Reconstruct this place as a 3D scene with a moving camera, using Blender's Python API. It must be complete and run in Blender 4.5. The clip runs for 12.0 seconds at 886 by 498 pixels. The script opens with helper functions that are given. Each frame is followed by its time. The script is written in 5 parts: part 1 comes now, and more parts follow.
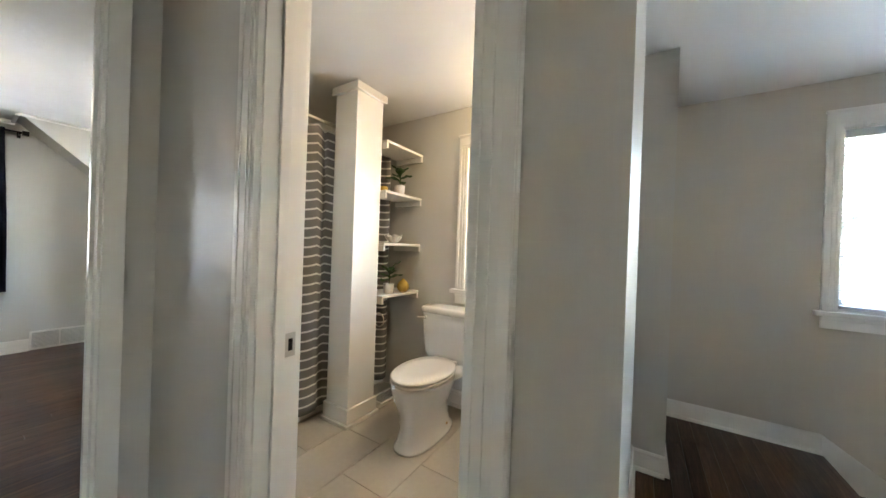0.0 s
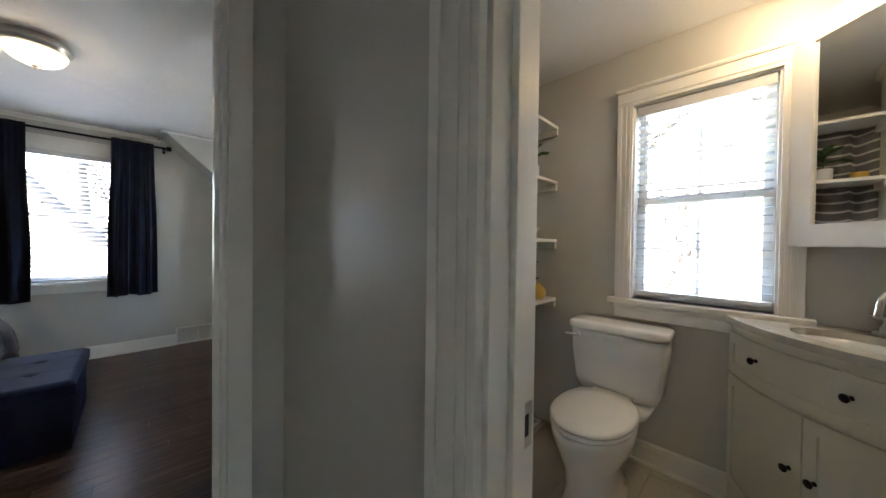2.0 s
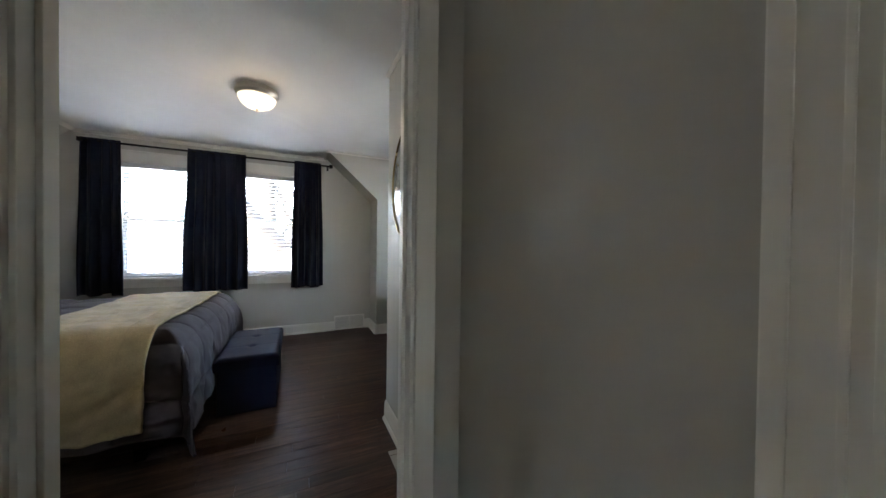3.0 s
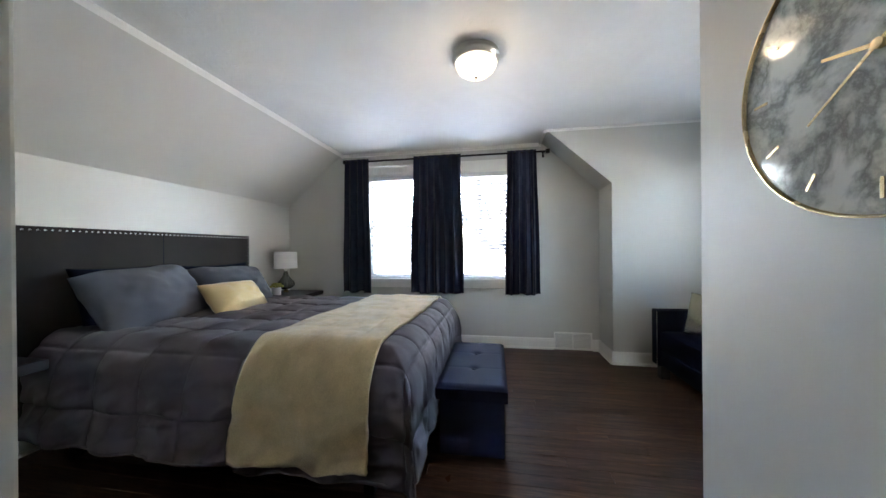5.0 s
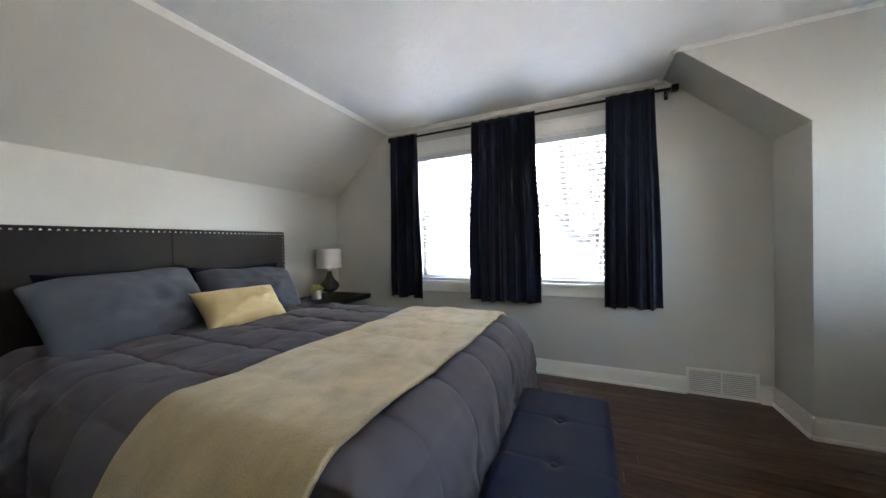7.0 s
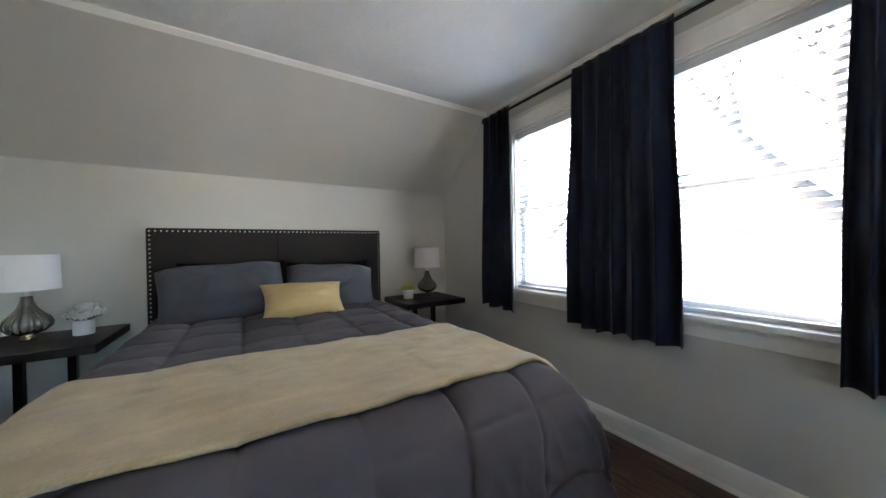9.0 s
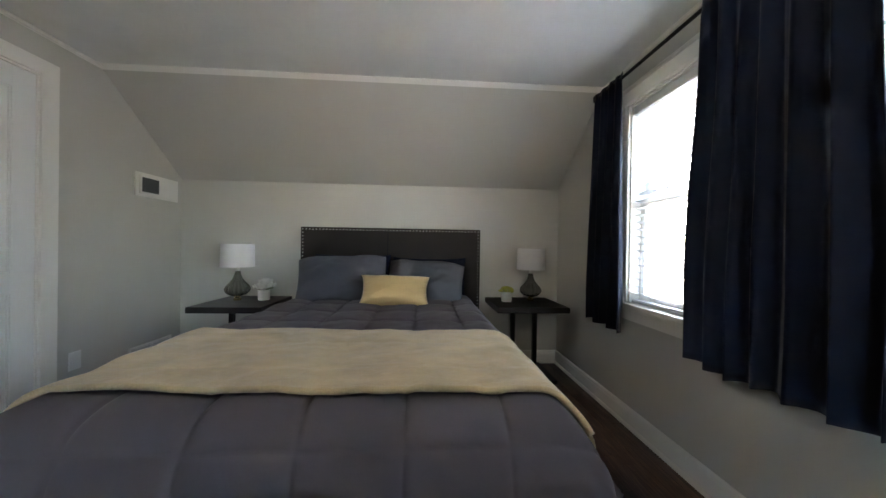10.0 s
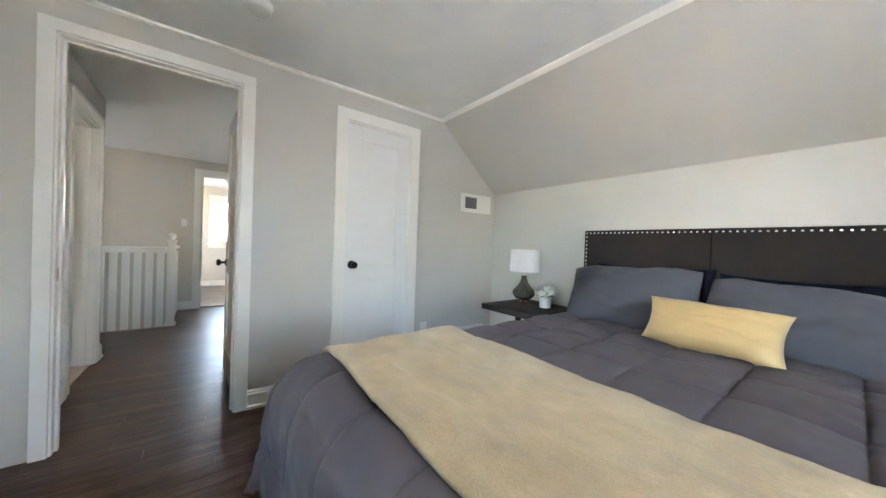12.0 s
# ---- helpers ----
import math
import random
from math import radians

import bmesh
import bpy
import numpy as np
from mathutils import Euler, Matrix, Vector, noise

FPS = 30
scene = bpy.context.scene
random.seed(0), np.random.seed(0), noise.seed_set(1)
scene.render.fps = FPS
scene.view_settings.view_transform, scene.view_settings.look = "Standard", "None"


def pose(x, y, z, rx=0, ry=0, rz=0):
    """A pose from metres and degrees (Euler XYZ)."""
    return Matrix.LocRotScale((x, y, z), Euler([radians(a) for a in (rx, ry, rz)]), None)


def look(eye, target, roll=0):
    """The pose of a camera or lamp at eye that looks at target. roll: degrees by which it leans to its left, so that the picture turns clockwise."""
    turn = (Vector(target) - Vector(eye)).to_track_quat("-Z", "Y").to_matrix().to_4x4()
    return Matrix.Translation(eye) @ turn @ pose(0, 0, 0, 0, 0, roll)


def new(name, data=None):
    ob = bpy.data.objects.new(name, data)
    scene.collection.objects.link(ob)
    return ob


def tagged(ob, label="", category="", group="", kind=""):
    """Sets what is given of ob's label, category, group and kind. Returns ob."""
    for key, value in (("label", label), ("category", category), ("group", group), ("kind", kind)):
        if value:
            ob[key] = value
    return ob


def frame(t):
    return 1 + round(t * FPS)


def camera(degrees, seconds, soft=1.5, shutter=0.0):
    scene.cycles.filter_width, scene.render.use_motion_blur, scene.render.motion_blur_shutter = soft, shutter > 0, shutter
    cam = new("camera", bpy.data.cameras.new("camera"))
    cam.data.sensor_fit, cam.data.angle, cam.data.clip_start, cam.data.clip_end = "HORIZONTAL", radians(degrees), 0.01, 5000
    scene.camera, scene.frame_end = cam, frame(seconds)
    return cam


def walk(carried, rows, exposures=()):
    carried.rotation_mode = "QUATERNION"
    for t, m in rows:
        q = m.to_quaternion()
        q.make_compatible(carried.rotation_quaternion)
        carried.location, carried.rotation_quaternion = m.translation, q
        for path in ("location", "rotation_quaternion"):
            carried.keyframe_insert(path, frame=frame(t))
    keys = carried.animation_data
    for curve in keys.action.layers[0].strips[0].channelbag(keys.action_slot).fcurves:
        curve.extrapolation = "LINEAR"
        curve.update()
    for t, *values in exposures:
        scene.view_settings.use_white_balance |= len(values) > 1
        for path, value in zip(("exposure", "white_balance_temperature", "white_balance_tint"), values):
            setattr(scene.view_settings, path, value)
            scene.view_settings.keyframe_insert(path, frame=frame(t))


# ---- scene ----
cam = camera(109.5, 12.0)
PATH = [
    (0, (-1.476, 0.219, 1.218), (-2.545, 1.91, 1.211), 2.0),
    (0.5, (-1.712, 0.39, 1.215), (-2.664, 2.149, 1.196), 2.1),
    (1, (-1.875, 0.421, 1.205), (-2.886, 2.147, 1.182), 1.6),
    (1.5, (-1.986, 0.401, 1.201), (-3.173, 2.01, 1.169), 1.2),
    (2, (-2.098, 0.331, 1.196), (-3.517, 1.74, 1.168), 0.7),
    (2.5, (-2.206, 0.227, 1.192), (-3.847, 1.371, 1.172), 0.6),
    (3, (-2.299, 0.212, 1.189), (-4.11, 1.059, 1.165), 0.7),
    (4.8, (-2.91, 0.118, 1.153), (-4.899, -0.088, 1.14), -0.2),
    (5, (-3.125, 0.044, 1.15), (-5.098, -0.287, 1.147), -0.5),
    (5.5, (-3.407, -0.04, 1.156), (-5.354, -0.497, 1.146), -0.7),
    (6, (-3.611, -0.048, 1.129), (-5.53, -0.61, 1.128), -0.8),
    (6.5, (-3.811, -0.024, 1.144), (-5.691, -0.706, 1.127), -1.1),
    (8.5, (-4.651, 0.213, 1.152), (-6.038, -1.229, 1.128), -1.6),
    (9, (-4.963, 0.346, 1.14), (-6.019, -1.352, 1.122), -0.9),
    (9.5, (-5.271, 0.426, 1.126), (-5.887, -1.477, 1.117), 0.1),
    (10, (-5.497, 0.424, 1.126), (-5.62, -1.572, 1.116), 0.9),
    (10.5, (-5.655, 0.313, 1.125), (-5.272, -1.65, 1.115), 1.4),
    (11, (-5.754, 0.159, 1.122), (-4.9, -1.65, 1.112), 2.0),
    (11.5, (-5.76, 0.004, 1.122), (-4.493, -1.544, 1.112), 2.1),
    (12, (-5.693, -0.097, 1.133), (-4.097, -1.302, 1.115), 2.0),
]
walk(cam, [(t, look(eye, target, roll)) for t, eye, target, roll in PATH], [
    (0.0, 7.1, 6950, 10), (0.5, 6.73, 6550, 10), (1.0, 6.3, 6600, 10), (1.5, 6.1, 6550, 10),
    (2.5, 5.85, 6650, 10), (3.0, 5.95, 6750, 10), (4.8, 6.95, 6450, 10), (5.0, 6.6, 6350, 10),
    (5.5, 6.6, 6300, 10), (6.5, 6.5, 6650, 10), (8.5, 6.1, 6700, 10), (9.0, 5.95, 6750, 10),
    (9.5, 5.5, 6950, 10), (10.0, 5.8, 7100, 10), (10.5, 6.35, 7100, 10), (11.0, 6.6, 6900, 10),
    (11.5, 6.87, 6900, 10), (12.0, 6.9, 6850, 10),
])

# ---- world and large lights ----
world = bpy.data.worlds.new("sky")
scene.world = world
world.use_nodes = True
wn = world.node_tree
sky = wn.nodes.new("ShaderNodeTexSky")
sky.sky_type, sky.sun_disc = "NISHITA", False
sky.sun_elevation, sky.sun_rotation, sky.air_density, sky.dust_density = radians(38), radians(180), 1.0, 3.0
wn.links.new(sky.outputs[0], wn.nodes["Background"].inputs["Color"])
wn.nodes["Background"].inputs["Strength"].default_value = 0.15
sun = new("sun", bpy.data.lights.new("sun", "SUN"))
sun.data.energy, sun.data.angle, sun.data.color = 0.4, radians(10), (1.0, 0.95, 0.88)
sun.matrix_world = look((0, -9, 7.03), (0, 0, 0))


def lamp_bulb(x, y, z, watts, radius=0.05):
    """A warm bulb inside a lamp's shade."""
    ob = new("bulb_light", bpy.data.lights.new("bulb_light", "POINT"))
    ob.data.energy, ob.data.color, ob.data.shadow_soft_size = watts, (1.0, 0.76, 0.48), radius
    ob.location = (x, y, z)
    return ob


lamp_bulb(-5.06, -0.065, 2.20, 0.035)
lamp_bulb(-1.99, 2.06, 2.17, 0.135)
lamp_bulb(2.2, -0.55, 2.17, 0.02)

# ---- materials ----


def shader(name, base, rough=0.5, metal=0.0, **more):
    mat = bpy.data.materials.new(name)
    mat.use_nodes = True
    bsdf = mat.node_tree.nodes["Principled BSDF"]
    bsdf.inputs["Base Color"].default_value = (*base, 1)
    bsdf.inputs["Roughness"].default_value = rough
    bsdf.inputs["Metallic"].default_value = metal
    for key, value in more.items():
        bsdf.inputs[key.replace("_", " ")].default_value = value
    return mat, mat.node_tree, bsdf


def node(tree, kind, **values):
    n = tree.nodes.new(kind)
    for key, value in values.items():
        n.inputs[key.replace("_", " ")].default_value = value
    return n


def coords(tree, scale=(1, 1, 1), world_space=True):
    """Object-space or world-space coordinates in metres, stretched."""
    if world_space:
        src = tree.nodes.new("ShaderNodeNewGeometry").outputs["Position"]
    else:
        src = tree.nodes.new("ShaderNodeTexCoord").outputs["Object"]
    mp = tree.nodes.new("ShaderNodeMapping")
    mp.inputs["Scale"].default_value = scale
    tree.links.new(src, mp.inputs["Vector"])
    return mp.outputs[0]


def ramp(tree, fac, stops):
    r = tree.nodes.new("ShaderNodeValToRGB")
    while len(r.color_ramp.elements) < len(stops):
        r.color_ramp.elements.new(0.5)
    for e, (p, c) in zip(r.color_ramp.elements, stops):
        e.position, e.color = p, (*c, 1)
    tree.links.new(fac, r.inputs[0])
    return r.outputs[0]


def tint(c, k):
    return tuple(min(1.0, v * k) for v in c)


def surface(name, base, rough=0.5, metal=0.0, vary=0.08, big=1.5, small=60, bump=0.15, depth=0.002, stretch=(1, 1, 1), world_space=True, rough_vary=0.1, wrinkle=0.0, wrinkle_scale=14.0, **more):
    """A material with colour and gloss varied at two scales and a fine relief."""
    mat, tree, bsdf = shader(name, base, rough, metal, **more)
    co = coords(tree, stretch, world_space)
    a = node(tree, "ShaderNodeTexNoise", Scale=big, Detail=4, Roughness=0.6)
    b = node(tree, "ShaderNodeTexNoise", Scale=small, Detail=5, Roughness=0.65)
    for n in (a, b):
        tree.links.new(co, n.inputs["Vector"])
    mix = node(tree, "ShaderNodeMix", Factor=0.45)
    tree.links.new(a.outputs[0], mix.inputs[2])
    tree.links.new(b.outputs[0], mix.inputs[3])
    tree.links.new(ramp(tree, mix.outputs[0], [(0.3, tint(base, 1 - vary)), (0.7, tint(base, 1 + vary))]), bsdf.inputs["Base Color"])
    mr = node(tree, "ShaderNodeMapRange", To_Min=max(0.02, rough - rough_vary), To_Max=min(1, rough + rough_vary))
    tree.links.new(a.outputs[0], mr.inputs[0])
    tree.links.new(mr.outputs[0], bsdf.inputs["Roughness"])
    bp = node(tree, "ShaderNodeBump", Strength=bump, Distance=depth)
    tree.links.new(b.outputs[0], bp.inputs["Height"])
    tree.links.new(bp.outputs[0], bsdf.inputs["Normal"])
    if wrinkle:
        w = node(tree, "ShaderNodeTexNoise", Scale=wrinkle_scale, Detail=3, Roughness=0.5, Distortion=0.3)
        tree.links.new(co, w.inputs["Vector"])
        wp = node(tree, "ShaderNodeBump", Strength=0.6, Distance=wrinkle)
        tree.links.new(w.outputs[0], wp.inputs["Height"])
        tree.links.new(wp.outputs[0], bp.inputs["Normal"])
    return mat


WALL = surface("grey wall paint", (0.56, 0.54, 0.495), 0.4, vary=0.025, big=0.9, small=150, bump=0.16, depth=0.001, rough_vary=0.015)
HALLWALL = surface("semi-gloss grey wall paint", (0.55, 0.53, 0.485), 0.37, vary=0.02, big=0.9, small=90, bump=0.3, depth=0.001, rough_vary=0.012, Specular_IOR_Level=0.75)
# grey wall paint again, with the landing's warm light put into its colour
WARMLITWALL = surface("grey wall paint tinted with warm light", (0.56, 0.515, 0.445), 0.36, vary=0.025, big=0.9, small=150, bump=0.16, depth=0.001, rough_vary=0.015)
TRIM = surface("white gloss trim paint", (0.82, 0.80, 0.755), 0.3, vary=0.012, big=2, small=30, bump=0.02, depth=0.0004, rough_vary=0.04)
DOORP = surface("white door paint", (0.8, 0.8, 0.785), 0.25, vary=0.01, Specular_IOR_Level=0.1, big=2, small=30, bump=0.05, depth=0.0006, rough_vary=0.03)
NAVY = surface("navy curtain cloth", (0.011, 0.015, 0.032), 0.85, vary=0.2, big=5, small=500, bump=0.3, depth=0.001, Specular_IOR_Level=0.2, Sheen_Weight=0.1)
BLACKM = surface("black metal", (0.012, 0.012, 0.013), 0.35, 0.6, vary=0.2, big=10, small=100, bump=0.05)
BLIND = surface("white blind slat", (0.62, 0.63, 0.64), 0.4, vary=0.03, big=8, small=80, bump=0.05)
CERAMIC = surface("white ceramic", (0.8, 0.79, 0.77), 0.08, vary=0.015, big=4, small=30, bump=0.01, rough_vary=0.03)
TILE = surface("beige stone tile", (0.50, 0.47, 0.42), 0.4, vary=0.09, big=3.5, small=40, bump=0.12, depth=0.001)
GROUT = surface("grout", (0.41, 0.385, 0.35), 0.9, vary=0.15, big=9, small=150)


def ceiling_material():
    mat, tree, bsdf = shader("stippled ceiling paint", (0.74, 0.745, 0.74), 0.7)
    co = coords(tree)
    a = node(tree, "ShaderNodeTexNoise", Scale=2.2, Detail=3, Distortion=1.2)
    b = node(tree, "ShaderNodeTexNoise", Scale=14, Detail=5, Roughness=0.62, Distortion=0.8)
    c = node(tree, "ShaderNodeTexNoise", Scale=120, Detail=4)
    for n in (a, b, c):
        tree.links.new(co, n.inputs["Vector"])
    m1 = node(tree, "ShaderNodeMath")
    m1.operation = "MULTIPLY"
    r = ramp(tree, b.outputs[0], [(0.47, (0, 0, 0)), (0.62, (1, 1, 1))])
    tree.links.new(a.outputs[0], m1.inputs[0])
    tree.links.new(r, m1.inputs[1])
    m2 = node(tree, "ShaderNodeMix", Factor=0.2)
    tree.links.new(m1.outputs[0], m2.inputs[2])
    tree.links.new(c.outputs[0], m2.inputs[3])
    tree.links.new(ramp(tree, a.outputs[0], [(0.3, (0.785, 0.78, 0.76)), (0.7, (0.825, 0.82, 0.80))]), bsdf.inputs["Base Color"])
    bp = node(tree, "ShaderNodeBump", Strength=0.34, Distance=0.007)
    tree.links.new(m2.outputs[0], bp.inputs["Height"])
    tree.links.new(bp.outputs[0], bsdf.inputs["Normal"])
    return mat


def plank_material():
    mat, tree, bsdf = shader("dark stained oak", (0.03, 0.018, 0.012), 0.3, Specular_IOR_Level=0.32)
    info = tree.nodes.new("ShaderNodeObjectInfo")
    geo = tree.nodes.new("ShaderNodeNewGeometry")
    isl = node(tree, "ShaderNodeMath")
    isl.operation = "ADD"
    tree.links.new(info.outputs["Random"], isl.inputs[0])
    tree.links.new(geo.outputs["Random Per Island"], isl.inputs[1])
    shift = node(tree, "ShaderNodeVectorMath")
    shift.operation = "ADD"
    tree.links.new(coords(tree, (16, 1.1, 16)), shift.inputs[0])
    comb = tree.nodes.new("ShaderNodeCombineXYZ")
    mul = node(tree, "ShaderNodeMath")
    mul.operation, mul.inputs[1].default_value = "MULTIPLY", 37.0
    tree.links.new(isl.outputs[0], mul.inputs[0])
    for i in range(3):
        tree.links.new(mul.outputs[0], comb.inputs[i])
    tree.links.new(comb.outputs[0], shift.inputs[1])
    grain = node(tree, "ShaderNodeTexNoise", Scale=2.2, Detail=7, Roughness=0.68, Distortion=0.9)
    fine = node(tree, "ShaderNodeTexNoise", Scale=14, Detail=4, Roughness=0.7)
    wear = node(tree, "ShaderNodeTexNoise", Scale=1.7, Detail=5, Roughness=0.6)
    tree.links.new(shift.outputs[0], grain.inputs["Vector"])
    tree.links.new(shift.outputs[0], fine.inputs["Vector"])
    tree.links.new(coords(tree), wear.inputs["Vector"])
    mix = node(tree, "ShaderNodeMix", Factor=0.35)
    tree.links.new(grain.outputs[0], mix.inputs[2])
    tree.links.new(fine.outputs[0], mix.inputs[3])
    col = ramp(tree, mix.outputs[0], [(0.32, (0.019, 0.009, 0.006)), (0.5, (0.062, 0.030, 0.018)), (0.68, (0.15, 0.080, 0.047))])
    hsv = tree.nodes.new("ShaderNodeHueSaturation")
    tree.links.new(col, hsv.inputs["Color"])
    mr = node(tree, "ShaderNodeMapRange", From_Max=2.0, To_Min=0.6, To_Max=1.5)
    tree.links.new(isl.outputs[0], mr.inputs[0])
    tree.links.new(mr.outputs[0], hsv.inputs["Value"])
    tree.links.new(hsv.outputs[0], bsdf.inputs["Base Color"])
    rr = node(tree, "ShaderNodeMapRange", To_Min=0.2, To_Max=0.45)
    tree.links.new(wear.outputs[0], rr.inputs[0])
    tree.links.new(rr.outputs[0], bsdf.inputs["Roughness"])
    bp = node(tree, "ShaderNodeBump", Strength=0.25, Distance=0.0015)
    tree.links.new(mix.outputs[0], bp.inputs["Height"])
    tree.links.new(bp.outputs[0], bsdf.inputs["Normal"])
    return mat


def glass_material():
    mat, tree, bsdf = shader("window glass", (1, 1, 1), 0.0)
    bsdf.inputs["Transmission Weight"].default_value = 1.0
    bsdf.inputs["IOR"].default_value = 1.05
    return mat


def glow_material(name, colour, strength):
    mat, tree, bsdf = shader(name, (0.8, 0.75, 0.65), 0.3)
    bsdf.inputs["Emission Color"].default_value = (*colour, 1)
    bsdf.inputs["Emission Strength"].default_value = strength
    return mat


CEILP, PLANK, GLASS = ceiling_material(), plank_material(), glass_material()
GLOW = glow_material("lit frosted glass", (1.0, 0.80, 0.52), 0.03)
MIRROR = shader("mirror", (0.86, 0.87, 0.87), 0.02, 1.0)[0]
CEILS = surface("smooth white ceiling paint", (0.78, 0.775, 0.755), 0.6, vary=0.015, big=1.2, small=140, bump=0.08, depth=0.001)
CHROME = surface("brushed nickel", (0.60, 0.57, 0.52), 0.32, 1.0, vary=0.05, big=8, small=120, bump=0.03)

# ---- building blocks ----


def box(bm, x0, x1, y0, y1, z0, z1, bevel=0.0):
    """A box between six planes, added to bm."""
    m = Matrix.Translation(((x0 + x1) / 2, (y0 + y1) / 2, (z0 + z1) / 2)) @ Matrix.Diagonal((abs(x1 - x0), abs(y1 - y0), abs(z1 - z0), 1))
    made = bmesh.ops.create_cube(bm, size=1, matrix=m)["verts"]
    if bevel:
        edges = list({e for v in made for e in v.link_edges})
        bmesh.ops.bevel(bm, geom=edges, offset=bevel, segments=2, profile=0.6, affect="EDGES", clamp_overlap=True)
    return bm


def prism(bm, outline, axis, a, b):
    """An outline in the plane across the axis ('x', 'y' or 'z'), drawn out from a to b."""
    def at(p, d):
        return {"x": (d, p[0], p[1]), "y": (p[0], d, p[1]), "z": (p[0], p[1], d)}[axis]
    lo = [bm.verts.new(at(p, a)) for p in outline]
    hi = [bm.verts.new(at(p, b)) for p in outline]
    bm.faces.new(lo)
    bm.faces.new(hi)
    n = len(outline)
    for i in range(n):
        bm.faces.new((lo[i], lo[(i + 1) % n], hi[(i + 1) % n], hi[i]))
    bmesh.ops.recalc_face_normals(bm, faces=bm.faces[:])
    return bm


def lathe(bm, profile, steps=32, m=Matrix()):
    """A profile of (radius, height) turned round the z axis."""
    rings = []
    for r, z in profile:
        rings.append([bm.verts.new(m @ Vector((r * math.cos(i * math.tau / steps), r * math.sin(i * math.tau / steps), z))) for i in range(steps)])
    for a, b in zip(rings, rings[1:]):
        for i in range(steps):
            bm.faces.new((a[i], a[(i + 1) % steps], b[(i + 1) % steps], b[i]))
    for ring in (rings[0], rings[-1]):
        bm.faces.new(ring)
    bmesh.ops.remove_doubles(bm, verts=bm.verts[:], dist=1e-5)
    bmesh.ops.recalc_face_normals(bm, faces=bm.faces[:])
    return bm


def tube(bm, points, radius, steps=10):
    """A round bar along points."""
    points = [Vector(p) for p in points]
    rings = []
    for i, p in enumerate(points):
        d = (points[min(i + 1, len(points) - 1)] - points[max(i - 1, 0)]).normalized()
        q = d.to_track_quat("Z", "Y").to_matrix()
        rings.append([bm.verts.new(p + q @ Vector((radius * math.cos(k * math.tau / steps), radius * math.sin(k * math.tau / steps), 0))) for k in range(steps)])
    for a, b in zip(rings, rings[1:]):
        for k in range(steps):
            bm.faces.new((a[k], a[(k + 1) % steps], b[(k + 1) % steps], b[k]))
    bm.faces.new(rings[0])
    bm.faces.new(rings[-1])
    bmesh.ops.recalc_face_normals(bm, faces=bm.faces[:])
    return bm


def sheet(bm, nu, nv, f):
    """A grid of nu by nv cells through f(u, v)."""
    vs = [[bm.verts.new(f(i / nu, j / nv)) for j in range(nv + 1)] for i in range(nu + 1)]
    for i in range(nu):
        for j in range(nv):
            bm.faces.new((vs[i][j], vs[i + 1][j], vs[i + 1][j + 1], vs[i][j + 1]))
    return bm


def mesh_ob(name, bm, material, smooth=False, solid=0.0):
    me = bpy.data.meshes.new(name)
    bm.to_mesh(me)
    bm.free()
    me.materials.append(material)
    if smooth:
        me.shade_smooth()
        if smooth != "all":
            me.set_sharp_from_angle(angle=radians(40))
    ob = new(name, me)
    if solid:
        md = ob.modifiers.new("solid", "SOLIDIFY")
        md.thickness, md.offset = solid, 0
    return ob


def part(name, bm, material, parent, label="", smooth=False, solid=0.0):
    ob = mesh_ob(name, bm, material, smooth, solid)
    ob.parent = parent
    return tagged(ob, label)


def thing(name, label, category, m=Matrix(), group="", kind=""):
    """An Empty that parents the parts of one thing."""
    ob = new(name)
    ob.empty_display_size = 0.1
    ob.matrix_basis = m
    return tagged(ob, label, category, group, kind)


def structure(name, bm, material, label, category, smooth=False):
    return tagged(mesh_ob(name, bm, material, smooth), label, category, kind="structure")


def wall(name, along, a0, a1, d0, d1, z0, z1, holes=(), label="light grey painted plaster wall", paint=WALL):
    """A wall along 'x' or 'y' from a0 to a1, d0 to d1 thick, with holes (from, to, bottom, top)."""
    bm = bmesh.new()
    def put(p, q, lo, hi):
        if q - p > 1e-4 and hi - lo > 1e-4:
            if along == "x":
                box(bm, p, q, d0, d1, lo, hi)
            else:
                box(bm, d0, d1, p, q, lo, hi)
    at = a0
    for h0, h1, lo, hi in sorted(holes):
        put(at, h0, z0, z1)
        put(h0, h1, z0, lo)
        put(h0, h1, hi, z1)
        at = h1
    put(at, a1, z0, z1)
    return structure(name, bm, paint, label, "wall")

# ---- large structure ----
XW, XE, XH = -6.825, -3.262, -3.15     # bedroom window wall, door wall, its hall face
YS, YN, YC, YB = -2.61, 2.34, 0.672, 0.775  # headboard wall, north wall, hall wall, wall with the clock
XC = -4.39                             # end of the wall with the clock
CEIL, BCEIL, HCEIL, KNEE = 2.345, 2.305, 2.36, 1.71
SLOPE_Y = -1.86
XD, YD = -6.43, 1.175                  # cheek wall of the dormer, north end of the window bay

wall("wall_west", "y", -2.74, YD + 0.12, XW - 0.16, XW, -0.1, 2.5, [(-1.53, -0.665, 0.79, 2.06), (-0.495, 0.37, 0.79, 2.06)])
wall("wall_south", "x", XW, 0.65, YS - 0.13, YS, -0.1, 1.9)
wall("wall_door", "y", YS, YB, XE, XH, -0.1, 2.5, [(-1.54, -0.95, -0.1, 2.10), (-0.268, 0.525, -0.1, 2.14)])
wall("wall_clock", "x", XC, XH, YB, YB + 0.1, -0.1, 2.5)
wall("wall_hall_north", "x", XH, -1.49, YC, YC + 0.12, -0.1, 2.5, [(-2.366, -1.70, -0.1, 2.06)], paint=HALLWALL)
